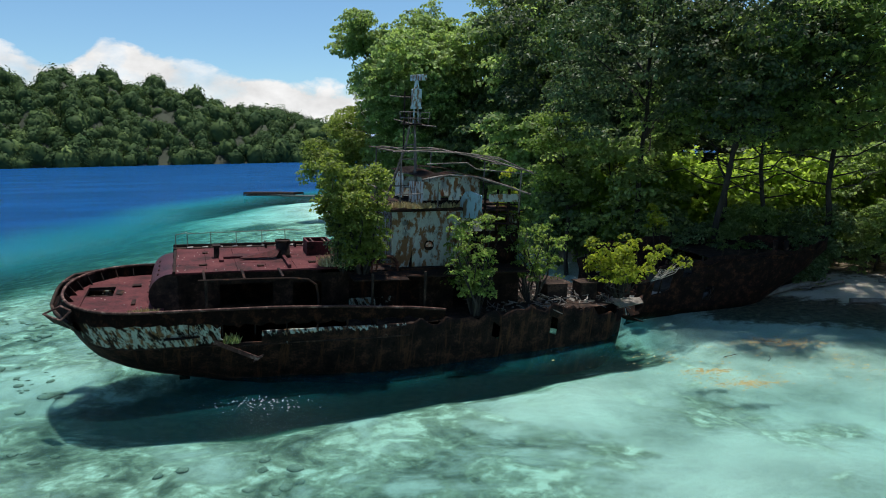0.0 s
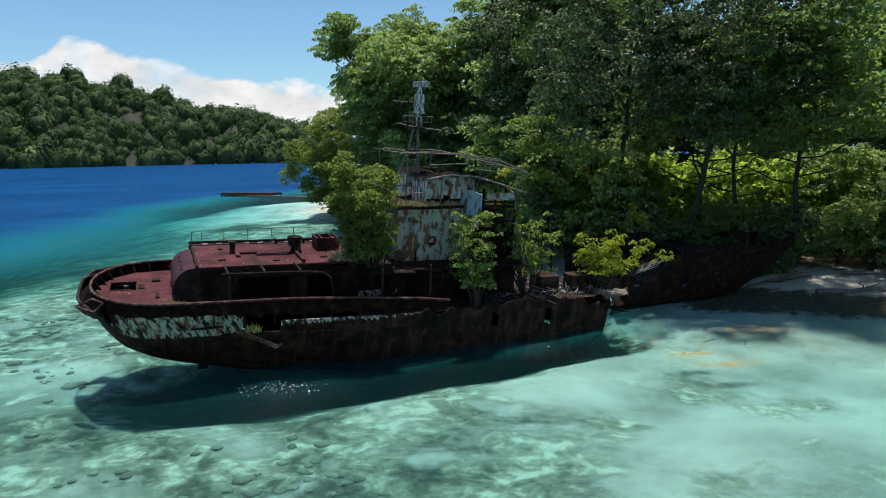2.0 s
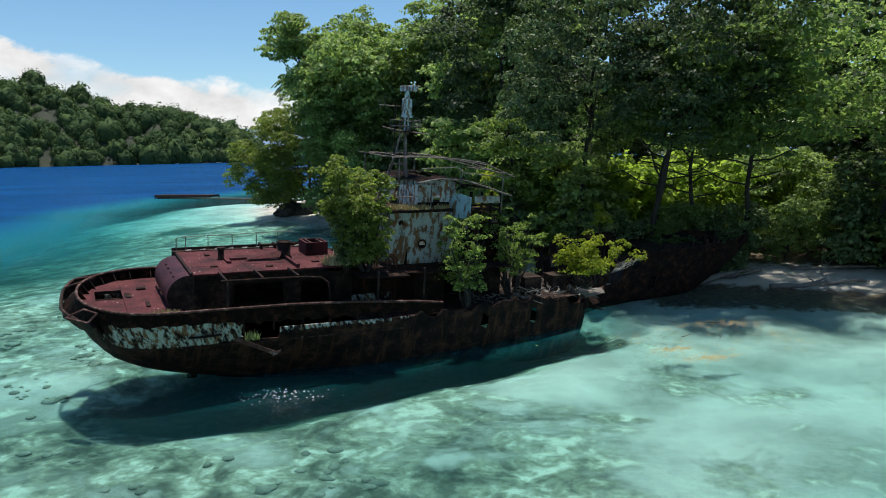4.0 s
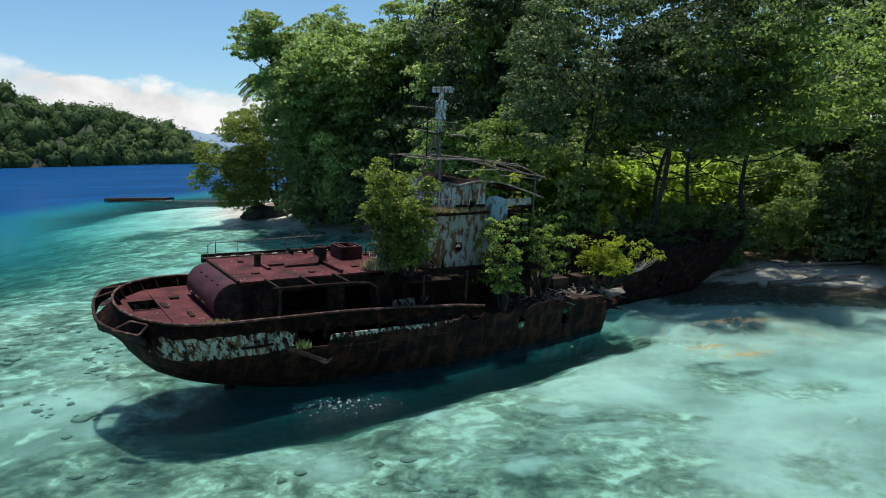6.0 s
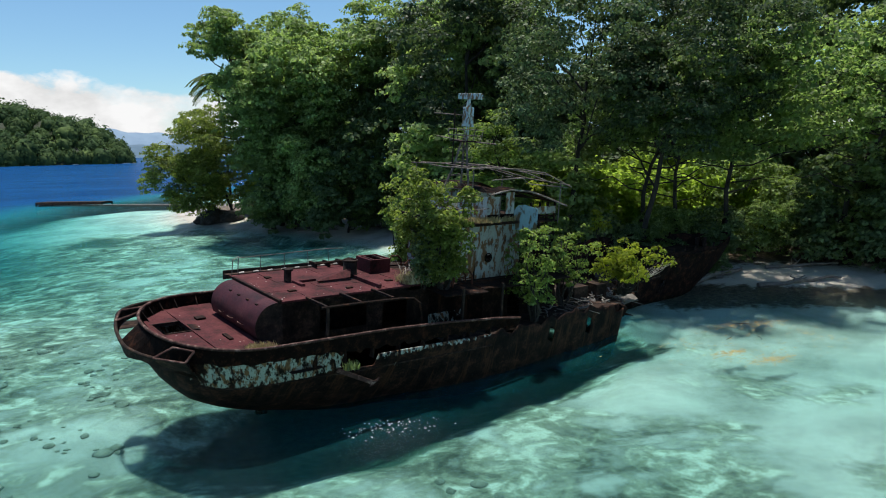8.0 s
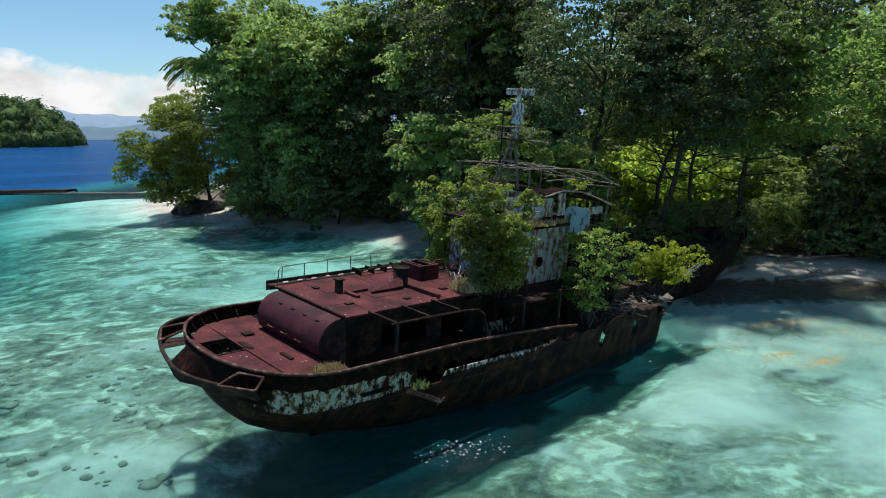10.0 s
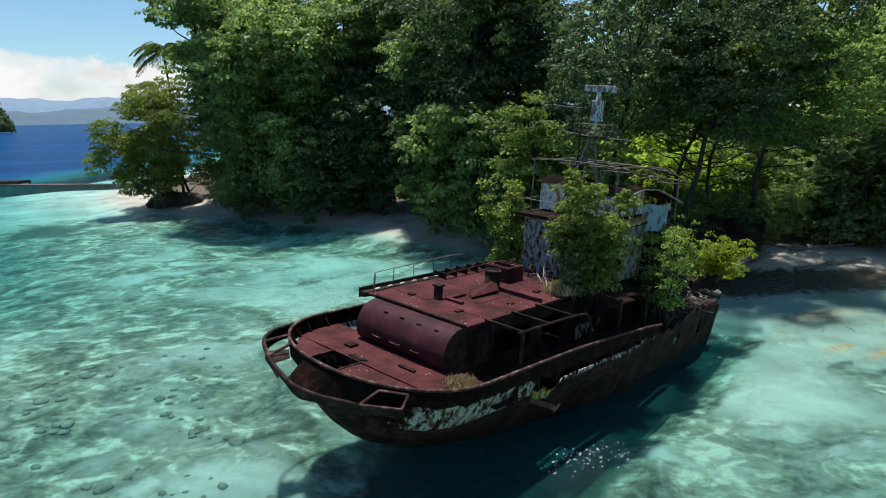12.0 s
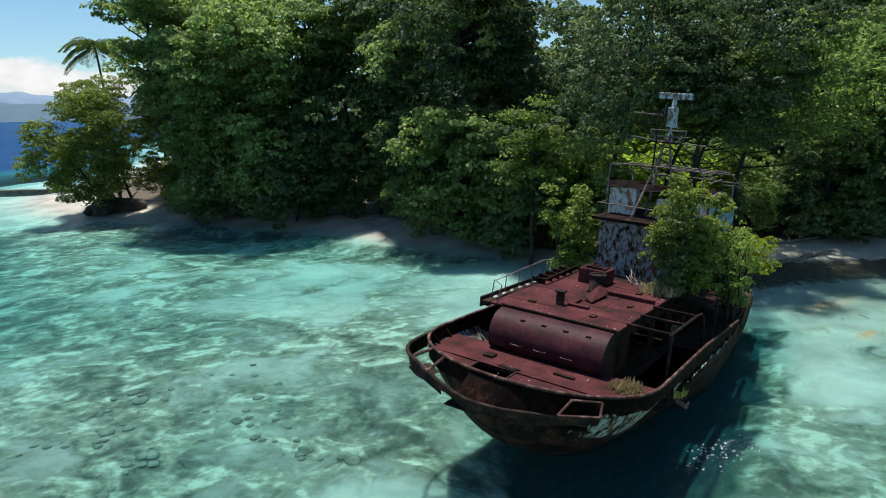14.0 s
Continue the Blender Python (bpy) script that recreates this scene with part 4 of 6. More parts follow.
slab(bm, [(21.6, CY0, 3.6), (21.6, CY1, 3.6), (21.6, CY1, 5.6), (21.6, CY0, 5.6)], 0.06)
part("house_front", bm, RUST, ship)

# starboard walkway roof: only its beams are left aft, plates forward
for s in (6.2, 7.8, 9.4):
    bm = bmesh.new()
    box(bm, (s, -3.95, 5.92), (s + 0.10, -2.25, 6.02), 0.01)
    part("deck_beam", bm, RUST, ship)
bm = bmesh.new()
tube(bm, [(6.0, -3.95, 5.97), (8.0, -3.97, 5.96), (9.8, -3.98, 5.92), (10.5, -3.98, 5.84), (10.85, -4.0, 5.58), (10.95, -4.02, 5.0), (10.95, -4.05, 4.2)], 0.055, 6)
part("edge_beam", bm, RUST, ship)
for s in (6.3, 13.4, 15.9):
    bm = bmesh.new()
    box(bm, (s - 0.055, -4.0, 3.6), (s + 0.055, -3.89, 5.95), 0.015)
    part("deck_stanchion", bm, RUST_DARK, ship)
bm = bmesh.new()
for s0, s1, y0 in ((12.6, 15.2, -3.7), (15.2, 18.2, -3.4), (18.2, 21.7, -3.2)):
    slab(bm, [(s0, y0, 5.62), (s1, y0 - 0.05, 5.55), (s1, -2.2, 5.66), (s0, -2.2, 5.68)], 0.06)
slab(bm, [(13.0, -2.3, 5.72), (21.7, -2.3, 5.68), (21.7, 3.3, 5.68), (13.0, 3.3, 5.74)], 0.06)
part("boat_deck", bm, RUST, ship, "buckled boat deck around the wheelhouse")

# bent rails of red-rusted pipe on the boat deck, aft of the wheelhouse
RED_RUST = make_rust("red_rust", (0.020, 0.009, 0.007), (0.085, 0.030, 0.020), (0.17, 0.065, 0.040), 3.0)
for s0, y0, w, h in ((13.6, -2.9, 1.3, 0.75), (14.0, -2.3, 1.0, 0.55), (13.5, 0.2, 0.9, 0.45), (13.8, 1.3, 0.7, 0.5), (13.4, 2.2, 0.9, 0.6)):
    bm = bmesh.new()
    tube(bm, [(s0, y0, 5.74), (s0 + 0.05, y0, 5.74 + h * 0.7), (s0 + 0.25, y0 + 0.05, 5.74 + h), (s0 + w - 0.25, y0 + 0.10, 5.72 + h), (s0 + w, y0 + 0.1, 5.74 + h * 0.6), (s0 + w, y0 + 0.1, 5.74)], 0.045, 6)
    tube(bm, [(s0 + 0.02, y0, 5.74 + h * 0.5), (s0 + w, y0 + 0.1, 5.74 + h * 0.45)], 0.03, 5)
    part("bent_frame", bm, RED_RUST, ship, "bent frame of red-rusted pipe")

# --- fittings on the casing top ---
bm = bmesh.new()
box(bm, (6.80, 0.70, 5.94), (7.05, 0.98, 6.46), 0.025)
vent = part("vent_box", bm, RUST_DARK, ship, "square steel vent box")
bm = bmesh.new()
box(bm, (6.74, 0.64, 6.465), (7.11, 1.04, 6.54), 0.02)
part("cap", bm, RUST_DARK, vent)
bm = bmesh.new()
tube(bm, [(10.0, 0.5, 5.94), (10.0, 0.5, 6.05), (10.0, 0.5, 6.72)], [0.42, 0.34, 0.34], 18)
stub = part("exhaust_stub", bm, RUST_DARK, ship, "cut-off exhaust stack", True)
bm = bmesh.new()
tube(bm, [(10.0 + 0.34 * math.cos(a), 0.5 + 0.34 * math.sin(a), 6.74) for a in np.linspace(0, math.tau, 18, endpoint=False)], 0.045, 6, True)
part("lip", bm, RUST_DARK, stub, "", True)
bm = bmesh.new()
box(bm, (7.1, 0.35, 5.94), (8.1, 0.55, 6.06), 0.02)
box(bm, (7.0, -0.35, 5.94), (7.2, 0.55, 6.06), 0.02)
part("pipe_cover", bm, DECK, ship)
bm = bmesh.new()
slab(bm, [(7.9, -0.15, 6.05), (9.6, -0.2, 6.10), (9.9, 0.25, 6.42), (8.3, 0.35, 6.12)], 0.05)
part("skewed_plate", bm, DECK, ship, "fallen red plate against the exhaust stub")
bm = bmesh.new()
box(bm, (9.9, -2.15, 5.94), (10.05, 0.1, 6.12), 0.02)
part("deck_sill", bm, DECK, ship)
for x0, y0, w, l in ((6.1, -1.0, 0.35, 0.22), (6.3, 1.7, 0.25, 0.3), (8.6, -1.6, 0.3, 0.2), (11.0, -1.2, 0.35, 0.25)):
    bm = bmesh.new()
    box(bm, (x0, y0, 5.94), (x0 + w, y0 + l, 6.01), 0.015)
    part("deck_lug", bm, RUST, ship)
# open skylight frame before the stack
bm = bmesh.new()
for a, b in (((11.2, 0.6, 5.94), (11.3, 1.9, 6.62)), ((12.3, 0.6, 5.94), (12.4, 1.9, 6.62)), ((11.3, 0.6, 5.94), (12.3, 0.7, 6.62)), ((11.3, 1.8, 5.94), (12.3, 1.9, 6.62))):
    box(bm, a, b, 0.015)
skylight = part("skylight_coaming", bm, DECK, ship, "tall rusted skylight coaming")
for s in (11.5, 12.1):
    bm = bmesh.new()
    box(bm, (s, 0.7, 6.52), (s + 0.07, 1.8, 6.60), 0.01)
    part("skylight_bar", bm, RIM, skylight)
for k in range(5):
    bm = bmesh.new()
    s = 9.4 + k * 0.75
    box(bm, (s, 2.75, 5.95), (s + 0.08, 3.45, 6.22), 0.012)
    part("deck_frame_rib", bm, RUST, ship)
bm = bmesh.new()
tube(bm, [(9.3, 2.72, 6.2), (13.0, 2.8, 6.25)], 0.05, 6)
part("rib_rail", bm, RUST, ship)
# hand rail on the port edge
rail_x = [5.08, 5.62, 6.75, 8.0, 9.3, 10.5]
for s in rail_x:
    bm = bmesh.new()
    lean = 0.05 * (s - 5)
    tube(bm, [(s, 2.75 + (s > 5.3) * 0.6, 5.95), (s, 2.62 + (s > 5.3) * (0.62 + lean), 6.74)], 0.022, 6)
    part("rail_post", bm, PIPE, ship)
bm = bmesh.new()
tube(bm, [(5.08, 2.62, 6.74), (5.62, 3.27, 6.76)], 0.022, 6)
tube(bm, [(5.62, 3.27, 6.70), (8.0, 3.40, 6.72), (10.5, 3.52, 6.76), (11.4, 3.5, 6.72)], 0.022, 6)
part("hand_rail", bm, PIPE, ship)

# --- wheelhouse ---
def pierced(name, s0, s1, y, z0, z1, cs, cz, r, mat, label):
    """A plate in the fore-and-aft plane with a round port cut through it."""
    bm = bmesh.new()
    n, rings = 32, ([], [])
    for k in range(n):
        a = k * math.tau / n + math.tau / 64
        dx, dz = math.cos(a), math.sin(a)
        t = min((s1 - cs) / dx if dx > 0 else (s0 - cs) / dx, (z1 - cz) / dz if dz > 0 else (z0 - cz) / dz)
        rings[0].append(bm.verts.new((cs + dx * r, y, cz + dz * r)))
        rings[1].append(bm.verts.new((cs + dx * t, y, cz + dz * t)))
    for k in range(n):
        j = (k + 1) % n
        bm.faces.new((rings[0][k], rings[1][k], rings[1][j], rings[0][j]))
    bmesh.ops.solidify(bm, geom=bm.faces[:], thickness=0.05)
    return part(name, bm, mat, ship, label)


WY = -1.85
panel = pierced("wheelhouse_panel", 15.9, 17.7, WY, 5.68, 8.5, 16.75, 6.75, 0.20, HOUSE, "white paint flaking off the wheelhouse side, round port")
bm = bmesh.new()
tube(bm, [(16.75 + 0.22 * math.cos(a), WY - 0.04, 6.75 + 0.22 * math.sin(a)) for a in np.linspace(0, math.tau, 20, endpoint=False)], 0.035, 6, True)
part("port_ring", bm, RUST_DARK, panel, "rusted porthole ring")
pierced("wheelhouse_panel", 14.85, 15.9, WY, 5.68, 8.5, 15.5, 7.9, 0.16, HOUSE, "streaked white wheelhouse side plate")
wall_panel(17.7, 19.0, WY, 5.68, 8.4, HOUSE)
wall_panel(19.0, 21.6, WY, 5.68, 7.4, RUST)
for s, w in ((19.6, 0.12), (20.3, 0.10), (20.9, 0.12), (21.5, 0.12)):
    bm = bmesh.new()
    box(bm, (s, WY - 0.04, 7.4), (s + w, WY + 0.06, 9.5), 0.012)
    part("window_post", bm, RUST, ship)
for z in (7.75, 8.2, 8.75):
    bm = bmesh.new()
    tube(bm, [(19.2, WY - 0.05, z), (20.4, WY - 0.10, z + 0.05), (21.6, WY - 0.05, z - 0.03)], 0.05, 5)
    part("rusted_bar", bm, RUST, ship)
# aft wall, port wall, front
bm = bmesh.new()
prev = None
for y in np.linspace(WY, 2.5, 9):
    c = [bm.verts.new((14.85 + 0.02 * math.sin(y * 4), y, z)) for z in (5.7, 7.1, 8.5)]
    if prev:
        for i in range(2):
            bm.faces.new((prev[i], prev[i + 1], c[i + 1], c[i]))
    prev = c
bmesh.ops.solidify(bm, geom=bm.faces[:], thickness=0.06)
part("aft_wall", bm, HOUSE_AFT, ship, "white wheelhouse back wall blotched with rust")
wall_panel(14.85, 21.6, 2.5, 5.7, 8.5, HOUSE)
bm = bmesh.new()
slab(bm, [(21.6, WY, 5.7), (21.6, 2.5, 5.7), (21.6, 2.5, 8.2), (21.6, WY, 8.2)], 0.06)
part("front_wall", bm, HOUSE, ship)
bm = bmesh.new()
slab(bm, [(14.6, -2.35, 8.62), (18.3, -2.35, 8.66), (18.3, 2.9, 8.66), (14.6, 2.9, 8.62)], 0.14)
slab(bm, [(18.3, -2.0, 8.55), (21.7, -2.0, 8.50), (21.7, 2.6, 8.50), (18.3, 2.6, 8.55)], 0.08)
part("bridge_deck", bm, RUST, ship, "bridge deck slab with turf along its edge")
# upper bridge: low walls and an arched roof
for s0, s1, z1 in ((16.3, 17.2, 9.9), (17.6, 18.2, 10.1), (19.75, 21.4, 9.3)):
    wall_panel(s0, s1, WY - 0.2, 8.66 if s0 < 18 else 8.9, z1, HOUSE)
wall_panel(16.3, 18.2, WY - 0.22, 8.66, 9.0, RUST)
bm = bmesh.new()
slab(bm, [(16.3, WY - 0.2, 8.7), (16.3, 0.2, 8.7), (16.3, 0.2, 9.7), (16.3, WY - 0.2, 9.9)][::-1], 0.05)
slab(bm, [(16.3, 1.3, 8.7), (16.3, 2.7, 8.7), (16.3, 2.7, 10.0), (16.3, 1.3, 10.1)][::-1], 0.05)
part("bridge_back", bm, HOUSE, ship, "broken back wall of the upper bridge")
wall_panel(16.3, 21.3, 2.7, 8.6, 9.7, HOUSE)
bm = bmesh.new()
cols = []
for s in np.linspace(16.1, 21.8, 13):
    zc = lin(s, [16.1, 17.4, 19.0, 20.5, 21.8], [10.12, 10.38, 10.25, 9.85, 9.42])
    cols.append([bm.verts.new((s, y, zc - 0.006 * y * y + 0.03 * math.sin(s * 3 + y))) for y in np.linspace(-2.35, 3.0, 8)])
for i, (a, b) in enumerate(zip(cols, cols[1:])):
    for j in range(7):
        if not (1 < i < 8 and 0 < j < 5) and not (i in (9, 10) and j in (2, 4, 5)):
            bm.faces.new((a[j], b[j], b[j + 1], a[j + 1]))
bmesh.ops.solidify(bm, geom=bm.faces[:], thickness=0.045)
roof = part("bridge_roof", bm, RUST, ship, "sagging arched bridge roof rusted through in places")
bm = bmesh.new()
tube(bm, [(s, -2.40, lin(s, [16.1, 17.4, 19.0, 20.5, 21.8], [10.02, 10.28, 10.15, 9.75, 9.32])) for s in np.linspace(16.1, 21.9, 9)], 0.05, 6)
part("roof_edge", bm, PIPE, roof)
# pale blue arched plate standing at the bridge side
bm = bmesh.new()
face = [(0, 8.1), (1, 8.2), (1, 9.32), (0.5, 9.48), (0.28, 9.42), (0.10, 9.15), (0, 8.6)]
slab(bm, [(18.3 + 0.65 * u, -1.72 - 1.30 * u, z) for u, z in face], 0.05)
part("blue_plate", bm, BLUE, ship, "faded pale blue arched steel plate")
# awning frame of pipes above the roof
for y, sag in ((-2.3, 0.0), (-1.0, 0.12), (0.6, 0.18), (2.2, 0.1)):
    bm = bmesh.new()
    tube(bm, [(14.7, y + 0.1, 11.30), (15.8, y, 11.36 - sag), (18.2, y, 11.30), (20.0, y - 0.05, 11.12 - sag), (21.9, y - 0.3, 10.48 + 0.05 * y)], 0.032, 6)
    part("awning_pipe", bm, PIPE, ship)
for s, z in ((15.4, 11.33), (18.0, 11.28), (20.0, 11.05), (21.8, 10.5)):
    bm = bmesh.new()
    tube(bm, [(s, -2.6, z - 0.03), (s, 0.2, z + 0.05), (s, 2.4, z)], 0.028, 6)
    part("awning_bar", bm, PIPE, ship)
for s, y, z0, z1 in ((15.1, -2.2, 8.66, 11.3), (15.1, 2.4, 8.66, 11.3), (18.1, 2.2, 8.66, 11.25), (21.3, -2.35, 8.4, 10.6), (21.3, 2.2, 8.4, 10.6), (17.0, -2.2, 8.66, 9.9)):
    bm = bmesh.new()
    tube(bm, [(s, y, z0), (s + 0.03, y, z1)], 0.035, 6)
    part("awning_post", bm, PIPE, ship)
bm = bmesh.new()
tube(bm, [(16.4, -2.2, 10.75), (18.4, -2.3, 10.85), (18.9, -2.3, 10.55), (21.6, -2.6, 10.35)], 0.026, 6)
part("sagging_pipe", bm, PIPE, ship)
bm = bmesh.new()
tube(bm, [(14.9, -2.3, 9.3), (16.2, -2.3, 9.35)], 0.03, 6)
tube(bm, [(14.9, 2.7, 9.3), (16.2, 2.7, 9.35)], 0.03, 6)
tube(bm, [(14.7, -2.3, 9.3), (14.7, 2.7, 9.35)], 0.03, 6)
part("bridge_rail", bm, PIPE, ship)

# --- radar mast ---
mast = [((15.35, 1.1, 8.65), (16.1, 0.45, 11.3), (16.25, 0.15, 12.55)), ((16.35, -0.75, 8.65), (16.4, -0.25, 11.3), (16.45, 0.0, 12.75)), ((16.95, 0.9, 8.65), (16.7, 0.5, 11.0), (16.5, 0.25, 12.75))]
for leg in mast:
    bm = bmesh.new()
    tube(bm, leg, [0.075, 0.06, 0.055], 7)
    part("mast_leg", bm, PIPE, ship)
bm = bmesh.new()
tube(bm, [(16.05, 0.55, 11.0), (16.05, 0.55, 14.15)], 0.04, 6)
part("signal_pole", bm, RUST_DARK, ship)
for z in (9.4, 10.1, 10.8, 11.5, 12.1):
    bm = bmesh.new()
    k = (z - 8.65) / 4.0
    a, b, c = (Vector(l[0]).lerp(Vector(l[2]), k) for l in mast)
    tube(bm, [a, b, c], 0.02, 5, True)
    part("mast_brace", bm, PIPE, ship)
bm = bmesh.new()
box(bm, (15.95, -0.55, 12.52), (16.95, 0.75, 12.58), 0.012)
platform = part("mast_platform", bm, RUST, ship, "small rusted radar platform")
bm = bmesh.new()
for z in (12.85, 13.15):
    tube(bm, [(15.9, -0.65, z), (17.0, -0.65, z), (17.0, 0.85, z), (15.9, 0.85, z)], 0.022, 5, True)
for s, y in ((15.9, -0.65), (17.0, -0.65), (17.0, 0.85), (15.9, 0.85), (16.45, -0.65), (16.45, 0.85)):
    tube(bm, [(s * 0.9 + 1.64, y * 0.8, 12.55), (s, y, 13.15)], 0.022, 5)
part("platform_rail", bm, PIPE, platform)
bm = bmesh.new()
tube(bm, [(16.6, 0.2, 13.86), (16.1, 0.8, 13.88), (15.6, 1.7, 13.92)], 0.032, 6)
part("upper_yard", bm, PIPE, ship)
bm = bmesh.new()
tube(bm, [(15.85, 1.7, 12.75), (16.4, 0.2, 12.56), (17.0, -1.65, 12.50)], 0.032, 6)
part("lower_yard", bm, PIPE, ship)
bm = bmesh.new()
tube(bm, [(15.6, 1.68, 13.9), (15.6, 1.68, 14.3)], 0.012, 5)
part("whip_aerial", bm, PIPE, ship)
bm = bmesh.new()
tube(bm, [(15.8, 1.3, 13.9), (15.8, 1.3, 14.5)], 0.012, 5)
part("whip_aerial", bm, PIPE, ship)
bm = bmesh.new()
box(bm, (16.25, -0.22, 13.30), (16.72, 0.24, 13.42), 0.02)
tube(bm, [(16.3, -0.15, 12.6), (16.4, 0.0, 13.3)], 0.04, 6)
tube(bm, [(16.7, 0.2, 12.6), (16.6, 0.05, 13.3)], 0.04, 6)
part("radar_stand", bm, RADAR, ship)
bm = bmesh.new()
box(bm, (16.27, -0.20, 13.42), (16.70, 0.22, 14.28), 0.06)
tube(bm, [(16.48, 0.0, 14.25), (16.48, 0.0, 14.72)], [0.14, 0.09], 10)
pedestal = part("radar_pedestal", bm, RADAR, ship, "pale blue-grey radar pedestal")
bm = bmesh.new()
tube(bm, [(16.5, 0.32, 13.5), (16.52, 0.45, 13.9), (16.5, 0.38, 14.4)], 0.03, 6)
part("radar_cable", bm, PIPE, pedestal)
bm = bmesh.new()
box(bm, (-0.80, -0.09, -0.15), (0.80, 0.09, 0.15), 0.05)
bmesh.ops.rotate(bm, verts=bm.verts[:], matrix=Matrix.Rotation(radians(-83.5), 3, "Z"))
bmesh.ops.translate(bm, verts=bm.verts[:], vec=(16.55, -0.02, 14.82))
part("radar_scanner", bm, RADAR, pedestal, "white radar scanner bar")

# --- bow: hatch boxes, torn plates ---
bm = bmesh.new()
box(bm, (23.3, -2.3, 3.6), (24.5, -1.0, 4.55), 0.03)
part("hatch_box", bm, RUST_DARK, ship, "rusted cargo hatch box")
bm = bmesh.new()
box(bm, (25.4, -2.2, 3.5), (26.4, -1.3, 4.45), 0.03)
box(bm, (25.35, -2.25, 4.42), (26.45, -1.25, 4.50), 0.015)
part("winch_box", bm, RUST_DARK, ship, "square rusted winch box on the foredeck")
rng = np.random.default_rng(11)
for k in range(9):
    bm = bmesh.new()
    s, y, z = 26.8 + rng.uniform(0, 3.6), rng.uniform(-2.6, 1.5), rng.uniform(2.1, 3.4)
    d = Vector(rng.uniform(-0.8, 0.8, 3))
    e = Vector((rng.uniform(0.3, 0.9), rng.uniform(-0.6, 0.6), rng.uniform(-0.3, 0.3)))
    p = Vector((s, y, z))
    slab(bm, [p, p + d, p + d + e, p + e], 0.04)
    part("torn_plate", bm, RUST, ship)
bm = bmesh.new()
slab(bm, [(27.6, -2.7, 3.15), (29.3, -2.5, 3.25), (29.5, -1.9, 3.4), (27.8, -1.5, 3.35)], 0.05)
part("foredeck_flap", bm, DRIFT, ship, "grey foredeck plate sticking out over the sand")
bm = bmesh.new()
slab(bm, [(6.5, -4.36, 3.35), (8.3, -4.38, 2.45), (8.4, -4.40, 2.6), (6.6, -4.38, 3.5)], 0.05)
slab(bm, [(8.1, -4.40, 2.42), (8.5, -4.42, 2.62), (8.55, -4.42, 2.75), (8.2, -4.40, 2.58)], 0.04)
part("hanging_plank", bm, RIM, ship)

# chips of paint and wood strewn over the red decks
rng = np.random.default_rng(19)
bm = bmesh.new()
for k in range(60):
    if k < 20:
        s, y, z = rng.uniform(5.1, 12.8), rng.uniform(-2.2, 3.0), 5.96
    elif k < 48:
        s, y, z = rng.choice([5.2, rng.uniform(5.1, 11)]), rng.choice([-2.15, rng.uniform(-2.2, 2.4)]), 6.02
    else:
        s, y, z = rng.uniform(1.6, 4.0), rng.uniform(-3.0, 3.0), 4.44
    p, a = Vector((s, y, z)), rng.uniform(0, math.tau)
    d, e = Vector((math.cos(a), math.sin(a), 0)) * rng.uniform(0.02, 0.06), Vector((-math.sin(a), math.cos(a), 0.05)) * rng.uniform(0.02, 0.06)
    slab(bm, [p, p + d, p + d + e, p + e], 0.012)
chips = part("deck_chips", bm, LITTER, None)
chips.matrix_world = SHIP
tagged(chips, "pale chips of paint and wood strewn over the red decks", "debris", kind="stuff")


# ---- the broken-off bow, lying beyond the wreck against the beach ----
BOW_LINE = ((31.0, 3.9), (35.0, 3.7), (40.0, 3.0), (44.0, 2.2), (47.3, 1.5))


